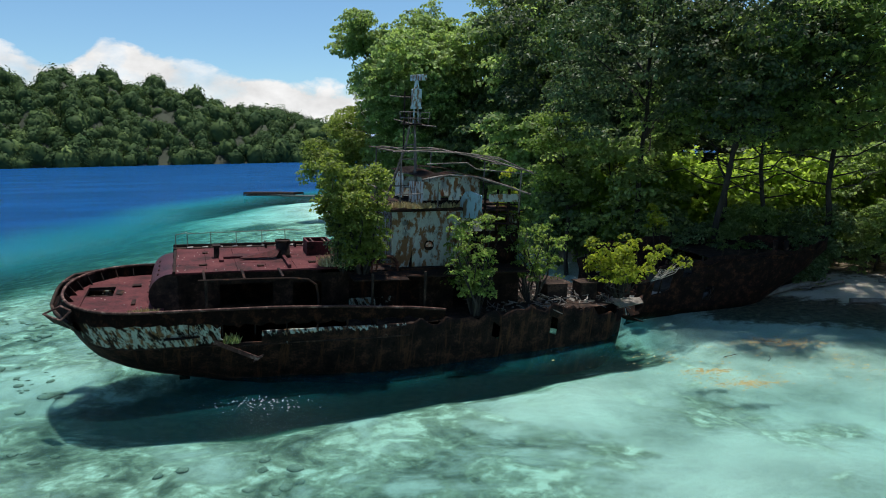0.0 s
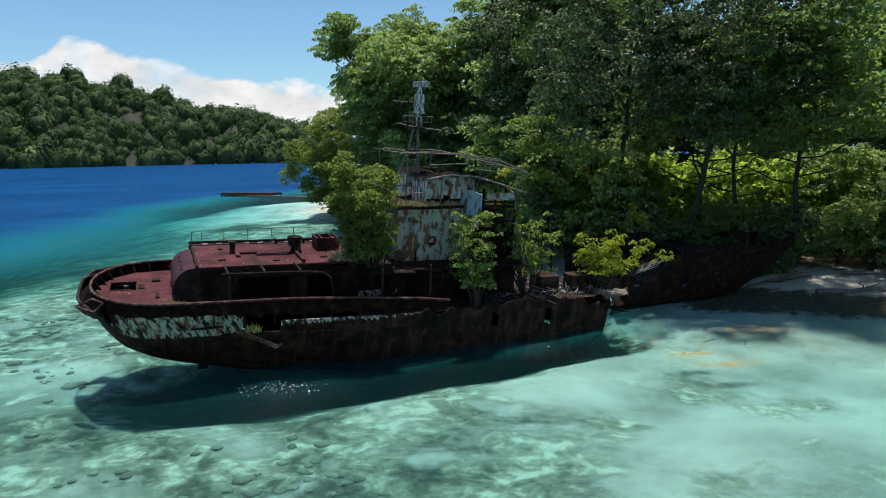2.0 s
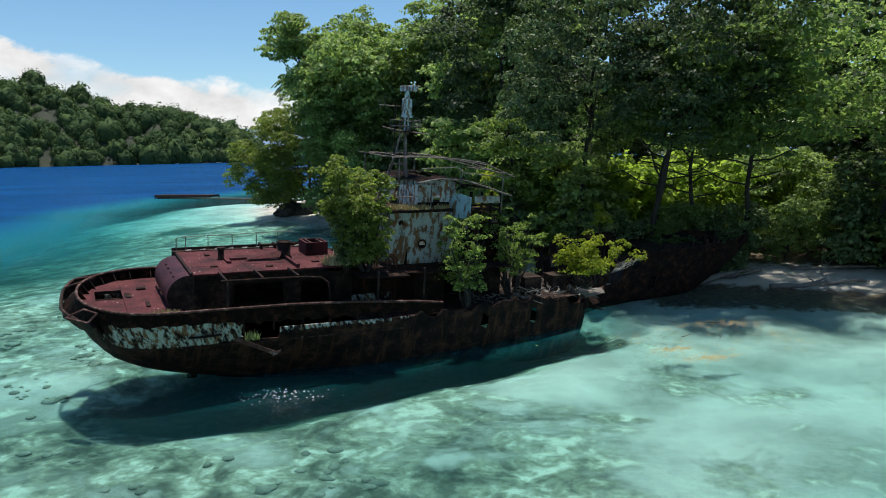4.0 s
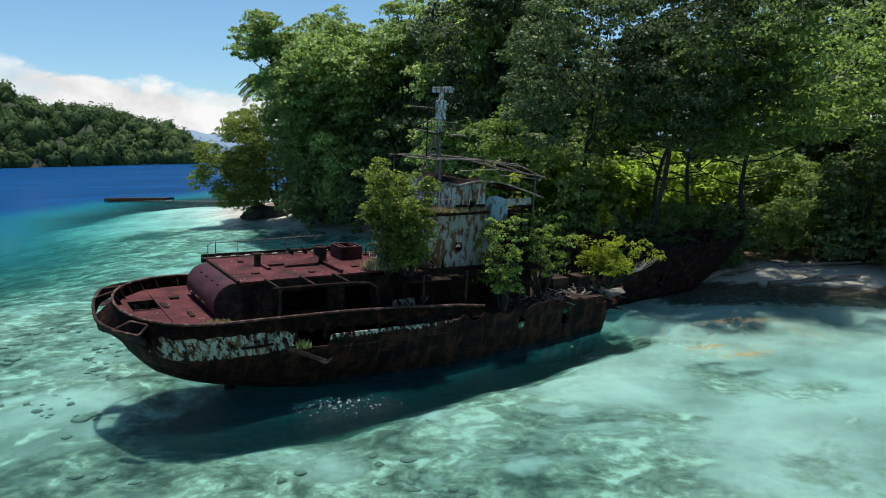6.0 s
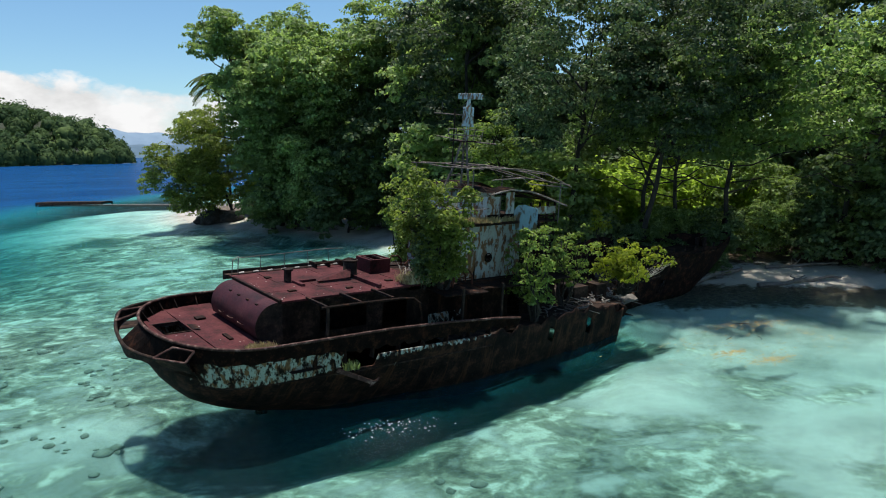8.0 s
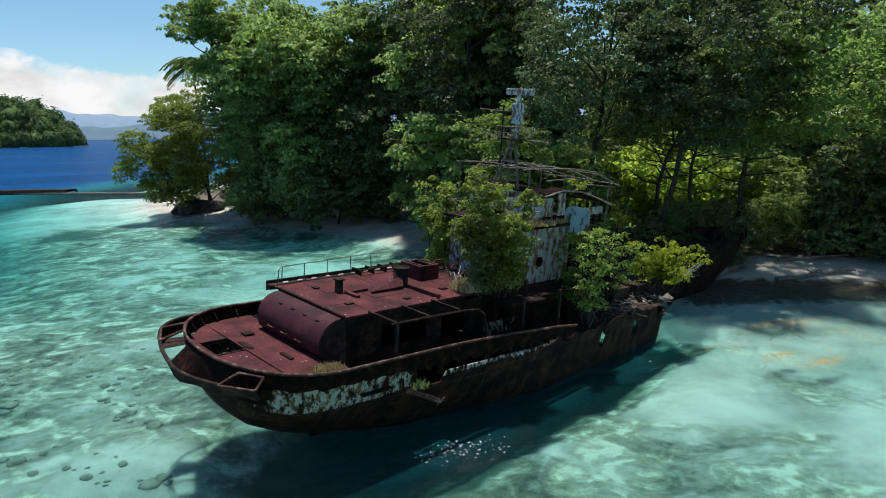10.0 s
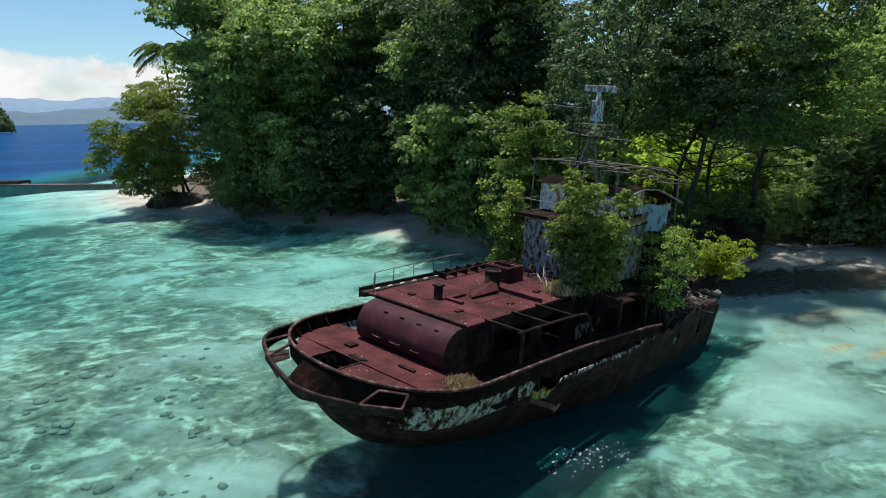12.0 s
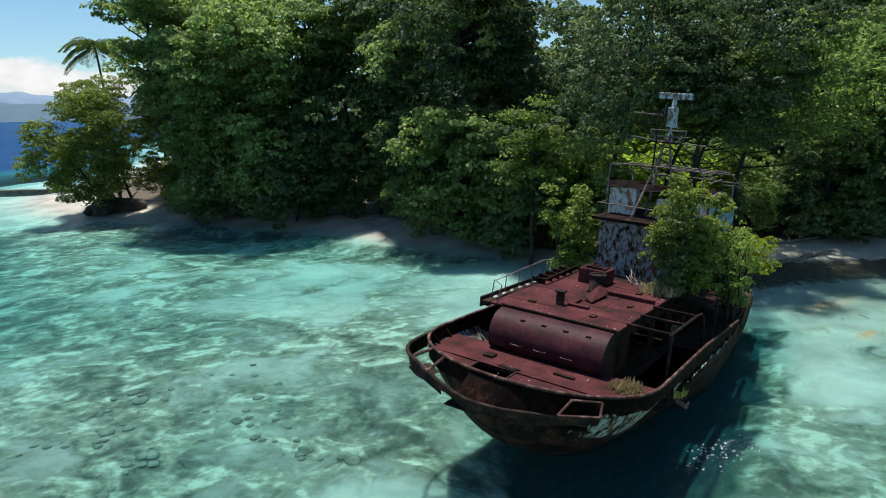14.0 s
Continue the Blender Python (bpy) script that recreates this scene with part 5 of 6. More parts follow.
def bow_section():
    """Forward part of a hull: ragged open break aft, raked stem forward, ribs inside."""
    bow = thing("broken_bow", "black rusted bow section lying broken off against the shaded beach", "wreck", SHIP)
    cs = [p[0] for p in BOW_LINE]
    sts = np.concatenate([np.arange(31.0, 44.0, 0.65), np.arange(44.0, 47.4, 0.4)])

    def mid(a):
        return lin(a, cs, [p[1] for p in BOW_LINE])

    def wide(a):
        return lin(a, [31, 37, 41, 44, 46, 47.3], [3.5, 3.5, 3.1, 2.1, 0.95, 0.03])

    def foot(a):
        return lin(a, [31, 39.5, 41.5, 43.5, 45.5, 47.3], [-0.6, -0.4, 1.2, 2.5, 3.7, 5.0])

    def crest(a):
        return lin(a, [31, 33, 38, 43, 47.3], [3.6, 4.7, 5.2, 5.4, 5.8]) + 0.14 * math.sin(a * 4.7) + 0.10 * math.sin(a * 11.3)

    for sg, label in ((-1, "black corroded starboard bow plating"), (1, "black corroded port bow plating")):
        verts, faces, us = [], [], (0, 0.06, 0.16, 0.3, 0.46, 0.64, 0.82, 1.0)
        for a in sts:
            for u in us:
                z = foot(a) + (crest(a) - foot(a)) * u
                verts.append((a + 0.10 * math.sin(z * 5) * (a < 31.5), mid(a) + sg * wide(a) * (u ** 0.28) + 0.03 * math.sin(a * 2.3 + z * 2), z))
        w = len(us)
        for i in range(len(sts) - 1):
            for j in range(w - 1):
                if (i, j) in ((2, 5), (3, 5), (8, 4), (1, 6), (5, 6)):
                    continue
                q = (i * w + j, (i + 1) * w + j, (i + 1) * w + j + 1, i * w + j + 1)
                faces.append(q if sg < 0 else q[::-1])
        ob = new("bow_side", mesh_of("bow_side", verts, faces, RUST, True))
        ob.parent = bow
        tagged(ob, label)
        thick = ob.modifiers.new("plate", "SOLIDIFY")
        thick.thickness, thick.offset = 0.05, -1
        for a in np.arange(31.6, 44.5, 1.3):
            bm = bmesh.new()
            tube(bm, [(a, mid(a) + sg * (wide(a) * (u ** 0.28) - 0.10), foot(a) + (crest(a) - foot(a)) * u) for u in (0.1, 0.3, 0.6, 1.05)], 0.06, 5)
            part("rib", bm, RUST_DARK, bow)
        bm = bmesh.new()
        tube(bm, [(a, mid(a) + sg * (wide(a) + 0.04), crest(a) - 0.25) for a in np.arange(33.2, 46.6, 0.9)], 0.07, 6)
        part("rubbing_strake", bm, RUST, bow)
    bm = bmesh.new()
    for a0, a1 in ((38.0, 41.5), (41.5, 44.6)):
        slab(bm, [(a0, mid(a0) - wide(a0) * 0.94, 4.5), (a1, mid(a1) - wide(a1) * 0.9, 4.7), (a1, mid(a1) + wide(a1) * 0.9, 4.7), (a0, mid(a0) + wide(a0) * 0.94, 4.5)], 0.05)
    part("bow_deck", bm, RUST_DARK, bow)
    for a in (43.0, 43.8):
        bm = bmesh.new()
        tube(bm, [(a, mid(a) - 0.5, 4.6), (a, mid(a) - 0.5, 5.6)], [0.14, 0.16], 9)
        part("bollard", bm, RUST_DARK, bow)
    rng = np.random.default_rng(14)
    for _ in range(12):
        bm = bmesh.new()
        p = Vector((rng.uniform(30.6, 32.0), rng.uniform(0.8, 3.2), rng.uniform(1.9, 3.2)))
        d, e = Vector(rng.uniform(-0.5, 0.5, 3)), Vector((rng.uniform(0.3, 1.0), rng.uniform(-0.6, 0.6), rng.uniform(-0.3, 0.3)))
        slab(bm, [p, p + d, p + d + e, p + e], 0.04)
        part("torn_plate", bm, RUST_DARK, bow)


bow_section()

# ---- plants ----
def leaves(rng, clumps, per, size, droop=0.35, narrow=0.42, flat=0.72):
    """Leaves round clump centres (x, y, z, radius, and the way out of the crown): four-cornered blades facing up and outwards."""
    n = len(clumps)
    c = np.asarray(clumps, float)
    c = np.repeat(np.c_[c, np.zeros((n, 3))] if c.shape[1] == 4 else c, per, axis=0)
    d = rng.normal(size=(n * per, 3))
    d[:, 2] = np.abs(d[:, 2]) * 1.1 - 0.25
    d /= np.linalg.norm(d, axis=1, keepdims=True)
    o = c[:, :3] + d * (c[:, 3] * rng.uniform(0.30, 1.0, n * per) ** 0.45)[:, None] * [1, 1, flat * 1.25]
    nrm = d * 0.55 + c[:, 4:7] * 0.35 + [0, 0, 0.45] + rng.normal(size=d.shape) * 0.50
    nrm /= np.linalg.norm(nrm, axis=1, keepdims=True)
    a = d + rng.normal(size=d.shape) * 0.6 - [0, 0, droop]
    a -= nrm * (a * nrm).sum(1, keepdims=True)
    a /= np.linalg.norm(a, axis=1, keepdims=True)
    b = np.cross(nrm, a)
    s = (size * rng.uniform(0.6, 1.35, n * per))[:, None]
    mid = o + a * s * 0.45
    return np.stack([o - a * s * 0.5, mid - a * s * 0.35 - b * s * narrow + nrm * s * 0.06, o + a * s * 0.62 - nrm * s * 0.10, mid - a * s * 0.35 + b * s * narrow + nrm * s * 0.06], 1).reshape(-1, 3)


def bend(rng, a, b, wobble, n=5):
    a, b = np.asarray(a, float), np.asarray(b, float)
    return [tuple(a + (b - a) * t + rng.normal(size=3) * wobble * math.sin(math.pi * t)) for t in np.linspace(0, 1, n)]


def make_tree(name, seed, height, spread, low, clumps, per, leaf, mat, label, lean=(0, 0), clump=1.0, group="shore trees", shape="dome"):
    """A tree: a tapered trunk with limbs, and a ragged crown of lobes of leaf clumps.
    shape: dome, one heaped crown that hangs low; layers, flat sprays at the limbs' ends with sky between them."""
    rng = np.random.default_rng(seed)
    tree = thing(name, label, "tree", group=group)
    bm = bmesh.new()
    mid = (lean[0] * 0.4, lean[1] * 0.4, height * 0.45)
    top = (lean[0], lean[1], height * 0.88)
    stem = bend(rng, (0, 0, -0.6), mid, 0.25, 5) + bend(rng, mid, top, 0.35, 5)[1:]
    base = 0.0115 * height + 0.04
    tube(bm, stem, list(np.linspace(base, base * 0.2, len(stem))), 8)
    lobes = []
    if shape == "layers":
        for k in range(24):
            t = 0.34 + 0.62 * (k + rng.uniform(0, 1)) / 24
            p = np.array([np.interp(t, np.linspace(0, 1, len(stem)), [v[q] for v in stem]) for q in range(3)])
            ang = k * 2.4 + rng.uniform(-0.5, 0.5)
            reach = spread * rng.uniform(0.55, 1.0) * (1.05 - 0.45 * t)
            q = p + [reach * math.cos(ang), reach * math.sin(ang), height * rng.uniform(0.03, 0.12)]
            tube(bm, bend(rng, p, q, 0.25, 5), list(np.linspace(base * 0.3, base * 0.06, 5)), 5)
            if q[2] > low:
                lobes.append((*q, spread * rng.uniform(0.20, 0.36), 0.42))
                lobes.append((*(p + (q - p) * 0.62 + [0, 0, 0.4]), spread * rng.uniform(0.14, 0.24), 0.5))
        lobes.append((top[0], top[1], height * 0.95, spread * 0.22, 0.7))
    else:
        half = (height - low) / 2
        for k in range(26):
            u = 1 - 1.95 * (k + 0.5) / 26
            ang = k * 2.4 + rng.uniform(-0.6, 0.6)
            wide = math.sqrt(max(0.05, 1 - abs(u) ** 2.2)) if u > 0 else 0.98 + 0.22 * u
            z = low + half * (1 + u * 0.88)
            f = z / height
            rad = spread * wide * rng.uniform(0.50, 1.05)
            r = spread * rng.uniform(0.17, 0.36)
            c = np.array([lean[0] * f + rad * math.cos(ang), lean[1] * f + rad * math.sin(ang), z + rng.uniform(-0.6, 0.6)])
            lobes.append((*c, r, 0.72))
            if k % 3 == 0:
                s = np.array(stem[min(len(stem) - 1, int(f * 0.8 * len(stem)))])
                tube(bm, bend(rng, s, c, 0.3, 5), list(np.linspace(base * 0.34, base * 0.07, 5)), 5)
    part("trunk", bm, BARK, tree, "grey-brown branching trunk")
    share = np.array([l[3] ** 2 for l in lobes])
    cl, kept = [], [[] for _ in lobes]
    for i in rng.choice(len(lobes), clumps * 3, p=share / share.sum()):
        lx, ly, lz, lr, flat = lobes[i]
        d = rng.normal(size=3)
        d[2] += 0.55
        d /= np.linalg.norm(d)
        r = lr * rng.uniform(0.70, 1.0) * rng.choice([1.0, 1.0, 1.0, 1.28])
        p, size = np.array([lx + d[0] * r, ly + d[1] * r, lz + d[2] * r * flat]), clump * rng.uniform(0.6, 1.35)
        if p[2] > low - 0.5 and len(cl) < clumps and all(np.linalg.norm((p - o) * [1, 1, 1.6]) > 1.05 * size for o in kept[i]):
            kept[i].append(p)
            cl.append((*p, size, *d))
    ob = new("crown", quads("crown", leaves(rng, cl, per, leaf, flat=0.46), mat))
    ob.parent = tree
    return tree


def make_shrub(name, seed, height, spread, stems, clumps, per, leaf, mat, label, clump=0.45, low=0.3, group=""):
    """A bush: several thin stems from one foot, with leaf clumps round their upper parts."""
    rng = np.random.default_rng(seed)
    shrub = thing(name, label, "shrub", group=group)
    bm, cl = bmesh.new(), []
    for k in range(stems):
        ang, reach = rng.uniform(0, math.tau), spread * rng.uniform(0.1, 0.85)
        tip = (reach * math.cos(ang), reach * math.sin(ang), height * rng.uniform(0.55, 0.95))
        stem = bend(rng, (0.15 * math.cos(ang), 0.15 * math.sin(ang), -0.1), tip, 0.12 * spread, 6)
        tube(bm, stem, list(np.linspace(0.011 * height + 0.010, 0.006, 6)), 5)
        for _ in range(max(1, clumps // stems)):
            f = rng.uniform(0.18, 1.06)
            at = np.array([np.interp(f, np.linspace(0, 1, 6), [v[q] for v in stem]) for q in range(3)])
            p = at + rng.normal(size=3) * spread * [0.13, 0.13, 0.10] * (1.25 - 0.55 * f)
            if p[2] > low:
                cl.append((*p, clump * rng.uniform(0.5, 1.2)))
    part("stem", bm, BARK, shrub)
    ob = new("foliage", quads("foliage", leaves(rng, cl, per, leaf, flat=0.5), mat))
    ob.parent = shrub
    return shrub


def land_z(x, y):
    return float(ground_height(np.array([[x, y]]))[0][0])


def stand(x, y, turn, size=1.0, tall=None):
    return Matrix.Translation((x, y, land_z(x, y))) @ Matrix.Rotation(radians(turn), 4, "Z") @ Matrix.Diagonal((size, size, tall or size, 1))


# the shore forest: eight trees, then copies of them
TALL = [
    make_tree("shore_tree", 21, 29, 7.8, 9, 330, 54, 0.36, LEAF_CANOPY, "tall dark-leaved shore tree with airy layered branches", (-1.0, -1.5), 1.0, shape="layers"),
    make_tree("shore_tree", 22, 23, 9.0, 1.5, 560, 54, 0.36, LEAF_CANOPY, "broad dark green tree hanging low over the beach", (-0.5, -3.0), 1.15),
    make_tree("shore_tree", 23, 31, 7.4, 10, 300, 50, 0.35, LEAF_CANOPY, "tall slender tree with open crown and gaps of sky", (1.0, 0.5), 0.95, shape="layers"),
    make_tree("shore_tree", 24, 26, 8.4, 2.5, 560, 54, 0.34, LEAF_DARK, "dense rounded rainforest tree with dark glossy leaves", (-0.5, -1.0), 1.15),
    make_tree("shore_tree", 25, 28, 10.0, 8.5, 470, 42, 0.34, LEAF_CANOPY, "tall tree with sunlit yellow-green outer leaves", (-1.0, -6.0), 1.1, shape="layers"),
    make_tree("back_tree", 26, 27, 9.5, 2, 260, 40, 0.60, LEAF, "dark rainforest tree standing behind the shore trees", (0, 0), 1.5, "back trees"),
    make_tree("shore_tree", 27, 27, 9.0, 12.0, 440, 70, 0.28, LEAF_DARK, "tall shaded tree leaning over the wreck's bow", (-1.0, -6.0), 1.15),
    make_tree("shore_tree", 28, 19.5, 9.5, 10.2, 330, 38, 0.30, LEAF_THIN, "spreading sunlit tree reaching out over the beach", (-2.0, -7.5), 0.95, shape="layers"),
]
LOW = [
    make_tree("low_tree", 31, 11.5, 6.0, 0.1, 330, 46, 0.34, LEAF_CANOPY, "low leaning tree whose branches hang to the water", (-0.5, -3.4), 0.95, "low shore trees"),
    make_tree("low_tree", 32, 9.5, 5.4, 0.1, 310, 46, 0.35, LEAF, "low bushy tree at the water's edge", (0.5, -2.8), 0.90, "low shore trees"),
]
FIRST = {}


def plant(proto, x, y, turn, size=1.0, tall=None):
    m = stand(x, y, turn, size, tall)
    if proto.name not in FIRST:
        FIRST[proto.name] = proto
        proto.matrix_world = m
        return proto
    keep = proto.matrix_basis.copy()
    proto.matrix_basis = Matrix.Identity(4)
    c = copy_thing(proto, Matrix.Identity(4))
    proto.matrix_basis = keep
    c.matrix_basis = m
    return c


# kind, x, y, turn, size, stretch upwards
POINT_TREES = [
    (2, -6.0, 108.5, 20, 1.12, 0.98), (0, -4.5, 106, 140, 1.1, 1.06), (0, -3.5, 113, 60, 1.0, 0.98), (2, -1.5, 101, 250, 1.0, 1.0), (1, -1.5, 99, 340, 1.0, 1.0),
    (1, 3.0, 98.5, 10, 1.05, 1.16), (1, 0.0, 96, 320, 1.05, 1.12), (0, 9.5, 91, 10, 1.0, 1.0), (1, 15.5, 80, 20, 1.05, 1.16), (5, 12, 87, 20, 0.9, 1.0),
    (2, 7.0, 95, 77, 1.0, 1.02), (3, 13.0, 71.5, 320, 1.0, 1.1), (3, 20.5, 76.0, 200, 0.95, 1.05), (5, 20, 81, 260, 1.0, 1.0), (5, 16.5, 89, 33, 1.05, 1.1),
]
SHORE_TREES = [
    (6, 15.0, 54.0, 5, 0.8, 0.86), (7, 21.0, 53.5, 15, 0.9, 0.98), (7, 28, 50.5, 350, 1.0, 1.0), (7, 36, 47, 20, 1.05, 0.98), (7, 24.5, 51.5, 330, 0.85, 0.9), (4, 44, 42, 340, 1.05, 1.02),
    (6, 19.0, 49.5, 40, 0.8, 0.84), 
    (5, 50, 53, 250, 1.05, 1.05), (4, 52, 37, 10, 1.0, 1.02), (3, 64, 35, 170, 1.05, 1.1), (5, 72, 28, 70, 1.1, 1.1), (5, 81, 22, 10, 1.1, 1.1),
    (5, 28, 82, 130, 0.95, 0.70), (5, 37, 80, 250, 0.95, 0.72), (5, 45, 73, 30, 1.1, 1.05), (5, 54, 64, 190, 1.1, 1.1),
]
BACK_TREES = [
    (5, 61, 56, 100, 1.1, 1.1), (5, 70, 48, 290, 1.1, 1.1), (5, 82, 42, 350, 1.1, 1.1), (4, 60, 30, 30, 1.0, 1.0), (0, 4, 118, 220, 1.0, 1.0),
    (5, 23, 98, 330, 1.0, 0.78), (5, 33, 94, 40, 1.0, 0.74), (5, 46, 88, 170, 1.1, 1.0), (5, 60, 76, 60, 1.1, 1.05), (5, 75, 66, 10, 1.15, 1.1),
    (5, 92, 52, 110, 1.15, 1.1), (5, 90, 30, 210, 1.1, 1.1),
]
for k, x, y, turn, size, tall in POINT_TREES + SHORE_TREES + BACK_TREES:
    plant(TALL[k], x, y, turn, size, tall)
LOW_ALONG_SHORE = [
    (1, 8.5, 91, 0, 0.85), (0, -1.5, 106.5, 320, 1.05), (1, -3.0, 102, 320, 1.05), (0, 0.5, 97.5, 310, 1.15), (1, 3.0, 92.5, 320, 1.15), (0, 9.0, 90.5, 10, 1.05),
    (0, 15.5, 81.0, 310, 1.1), (1, 14.3, 75.0, 310, 1.1), (0, 12.0, 69.0, 300, 1.2), (1, 14.0, 63, 310, 1.15), (0, 15.5, 57.5, 320, 0.95), (1, 16, 53, 0, 0.5), (0, 22, 51.5, 10, 0.46),
    (1, 27, 50.8, 350, 0.50), (0, 31.5, 50, 30, 0.46),
]
LOW_BY_BEACH = [
    (1, 37.5, 46.5, 0, 1.0), (1, 17.2, 49.6, 60, 0.42), (0, 20.2, 48.9, 200, 0.38), (1, 24, 48, 130, 0.42), (0, 40, 46, 20, 0.95), (1, 44, 42.5, 340, 1.1),
    (1, 48, 39, 300, 1.15), (0, 54, 34, 20, 1.15), (1, 60, 28, 40, 1.15), (0, 69, 22, 350, 1.2), (0, 36, 54, 200, 0.8), (1, 43, 50, 100, 0.8), (1, 48, 47, 60, 1.2),
]
for k, x, y, turn, size in LOW_ALONG_SHORE + LOW_BY_BEACH:
    plant(LOW[k], x, y, turn, size)
# the airy tree that stands out highest over the point
airy = make_tree("shore_tree", 46, 30.5, 8.2, 20.5, 330, 56, 0.34, LEAF_CANOPY, "tall airy tree leaning out over the lagoon", (-6.0, -4.5), 1.0, shape="layers")
airy.matrix_world = stand(-5.8, 104.5, 0)
# the tree on the point leans out over the lagoon
point_tree = make_tree("point_tree", 41, 16.5, 8.0, 1.6, 900, 50, 0.27, LEAF_OLIVE, "broad leaning olive-green tree on the sandy point", (-4.0, -1.0), 1.05, "point tree")
point_tree.matrix_world = stand(-11.0, 116.5, 0)
point_low = make_tree("point_tree", 44, 10.5, 5.4, 2.2, 520, 48, 0.26, LEAF_OLIVE, "low olive-green tree reaching out over the lagoon", (-5.5, -1.2), 0.95, "point tree")
point_low.matrix_world = stand(-14.2, 117.5, 0)
bushes = [make_shrub("shore_bush", 42, 8.2, 4.4, 16, 360, 34, 0.24, LEAF_LIME, "yellow-green bush behind the dark boulder", 0.8, group="shore bushes"),
          make_shrub("shore_bush", 45, 6.5, 4.2, 14, 300, 34, 0.24, LEAF_OLIVE, "olive bush at the back of the sand", 0.8, group="shore bushes")]
for b, x, y in ((bushes[0], -6.2, 113.5), (bushes[1], -2.2, 110)):
    b.matrix_world = stand(x, y, 0)


def make_palm(seed, height, lean, label):
    rng = np.random.default_rng(seed)
    palm = thing("coconut_palm", label, "palm", group="palms")
    bm = bmesh.new()
    stem = [(lean * (t ** 2), 0.3 * t, -0.4 + (height + 0.4) * t) for t in np.linspace(0, 1, 10)]
    tube(bm, stem, list(np.linspace(0.24, 0.13, 10)), 8)
    part("trunk", bm, BARK, palm, "slim ringed palm trunk")
    head = Vector(stem[-1])
    for k in range(26):
        ang, rise = k * 2.4, rng.uniform(-0.35, 1.15)
        out = Vector((math.cos(ang), math.sin(ang), 0))
        length = rng.uniform(4.4, 5.8)
        spine = [head + out * (length * t * (1 - 0.12 * t)) + Vector((0, 0, length * (rise * t - (0.50 + 0.45 * rise) * t * t * 1.15))) for t in np.linspace(0, 1, 11)]
        bm = bmesh.new()
        tube(bm, spine, list(np.linspace(0.05, 0.012, 11)), 4)
        side = out.cross(Vector((0, 0, 1)))
        for i in range(1, 10):
            for half in (0.0, 0.2, 0.4, 0.6, 0.8):
                p = spine[i].lerp(spine[i + 1], half)
                w = 0.95 * math.sin(math.pi * min(1, (i + half) / 10.4)) ** 0.7 + 0.12
                fall = rng.uniform(0.35, 0.75)
                for sg in (-1, 1):
                    tip = p + side * sg * w + out * 0.42 + Vector((0, 0, -fall * w))
                    mid = p.lerp(tip, 0.5) + Vector((0, 0, 0.06)) + out * 0.07
                    bm.faces.new([bm.verts.new(v) for v in (p, p.lerp(tip, 0.5) - out * 0.05, tip, mid)])
        part("frond", bm, PALM, palm)
    return palm


palm = make_palm(3, 22.3, -1.2, "coconut palm standing above the point's trees")
palm.matrix_world = stand(-11.2, 125, 0)
p2 = make_palm(4, 17, 1.5, "shorter coconut palm among the trees")
p2.matrix_world = stand(-4.5, 124, 40)

# a slim light-green tree at the waterline behind the wheelhouse
slim = make_tree("slim_tree", 43, 15, 3.4, 3.0, 800, 22, 0.22, LEAF_BRIGHT, "slim light-green tree at the waterline", (-0.5, -1.0), 0.7, "slim tree", shape="layers")
slim.matrix_world = stand(10.2, 57.6, 0)
sprig = make_shrub("shore_sapling", 47, 6.6, 1.3, 5, 60, 34, 0.17, LEAF_LIME, "lime-green sapling behind the broken bow", 0.42, 4.4, "shore saplings")
sprig.matrix_world = stand(15.2, 48.9, 0)
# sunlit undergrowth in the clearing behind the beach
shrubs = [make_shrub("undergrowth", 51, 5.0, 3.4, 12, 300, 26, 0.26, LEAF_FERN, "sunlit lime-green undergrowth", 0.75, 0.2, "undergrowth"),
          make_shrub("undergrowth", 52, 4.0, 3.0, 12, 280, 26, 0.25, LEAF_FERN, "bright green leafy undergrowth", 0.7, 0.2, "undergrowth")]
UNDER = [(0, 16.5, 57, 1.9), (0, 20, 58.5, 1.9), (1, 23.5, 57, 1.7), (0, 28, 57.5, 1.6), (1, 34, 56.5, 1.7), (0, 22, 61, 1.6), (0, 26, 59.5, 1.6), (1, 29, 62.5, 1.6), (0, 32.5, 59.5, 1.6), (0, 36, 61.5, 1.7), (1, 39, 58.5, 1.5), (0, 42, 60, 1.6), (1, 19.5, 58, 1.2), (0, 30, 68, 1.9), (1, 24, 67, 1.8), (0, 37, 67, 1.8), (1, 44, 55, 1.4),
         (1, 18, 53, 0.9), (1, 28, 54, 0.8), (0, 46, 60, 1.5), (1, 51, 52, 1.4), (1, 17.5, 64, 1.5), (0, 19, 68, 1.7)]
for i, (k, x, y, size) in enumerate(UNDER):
    plant(shrubs[k], x, y, 47 * i, size)


# plants that have taken root on the wreck
def aboard(s, y, z, turn=0.0):
    return Matrix.Translation(SHIP @ Vector((s, y, z))) @ Matrix.Rotation(radians(turn), 4, "Z")


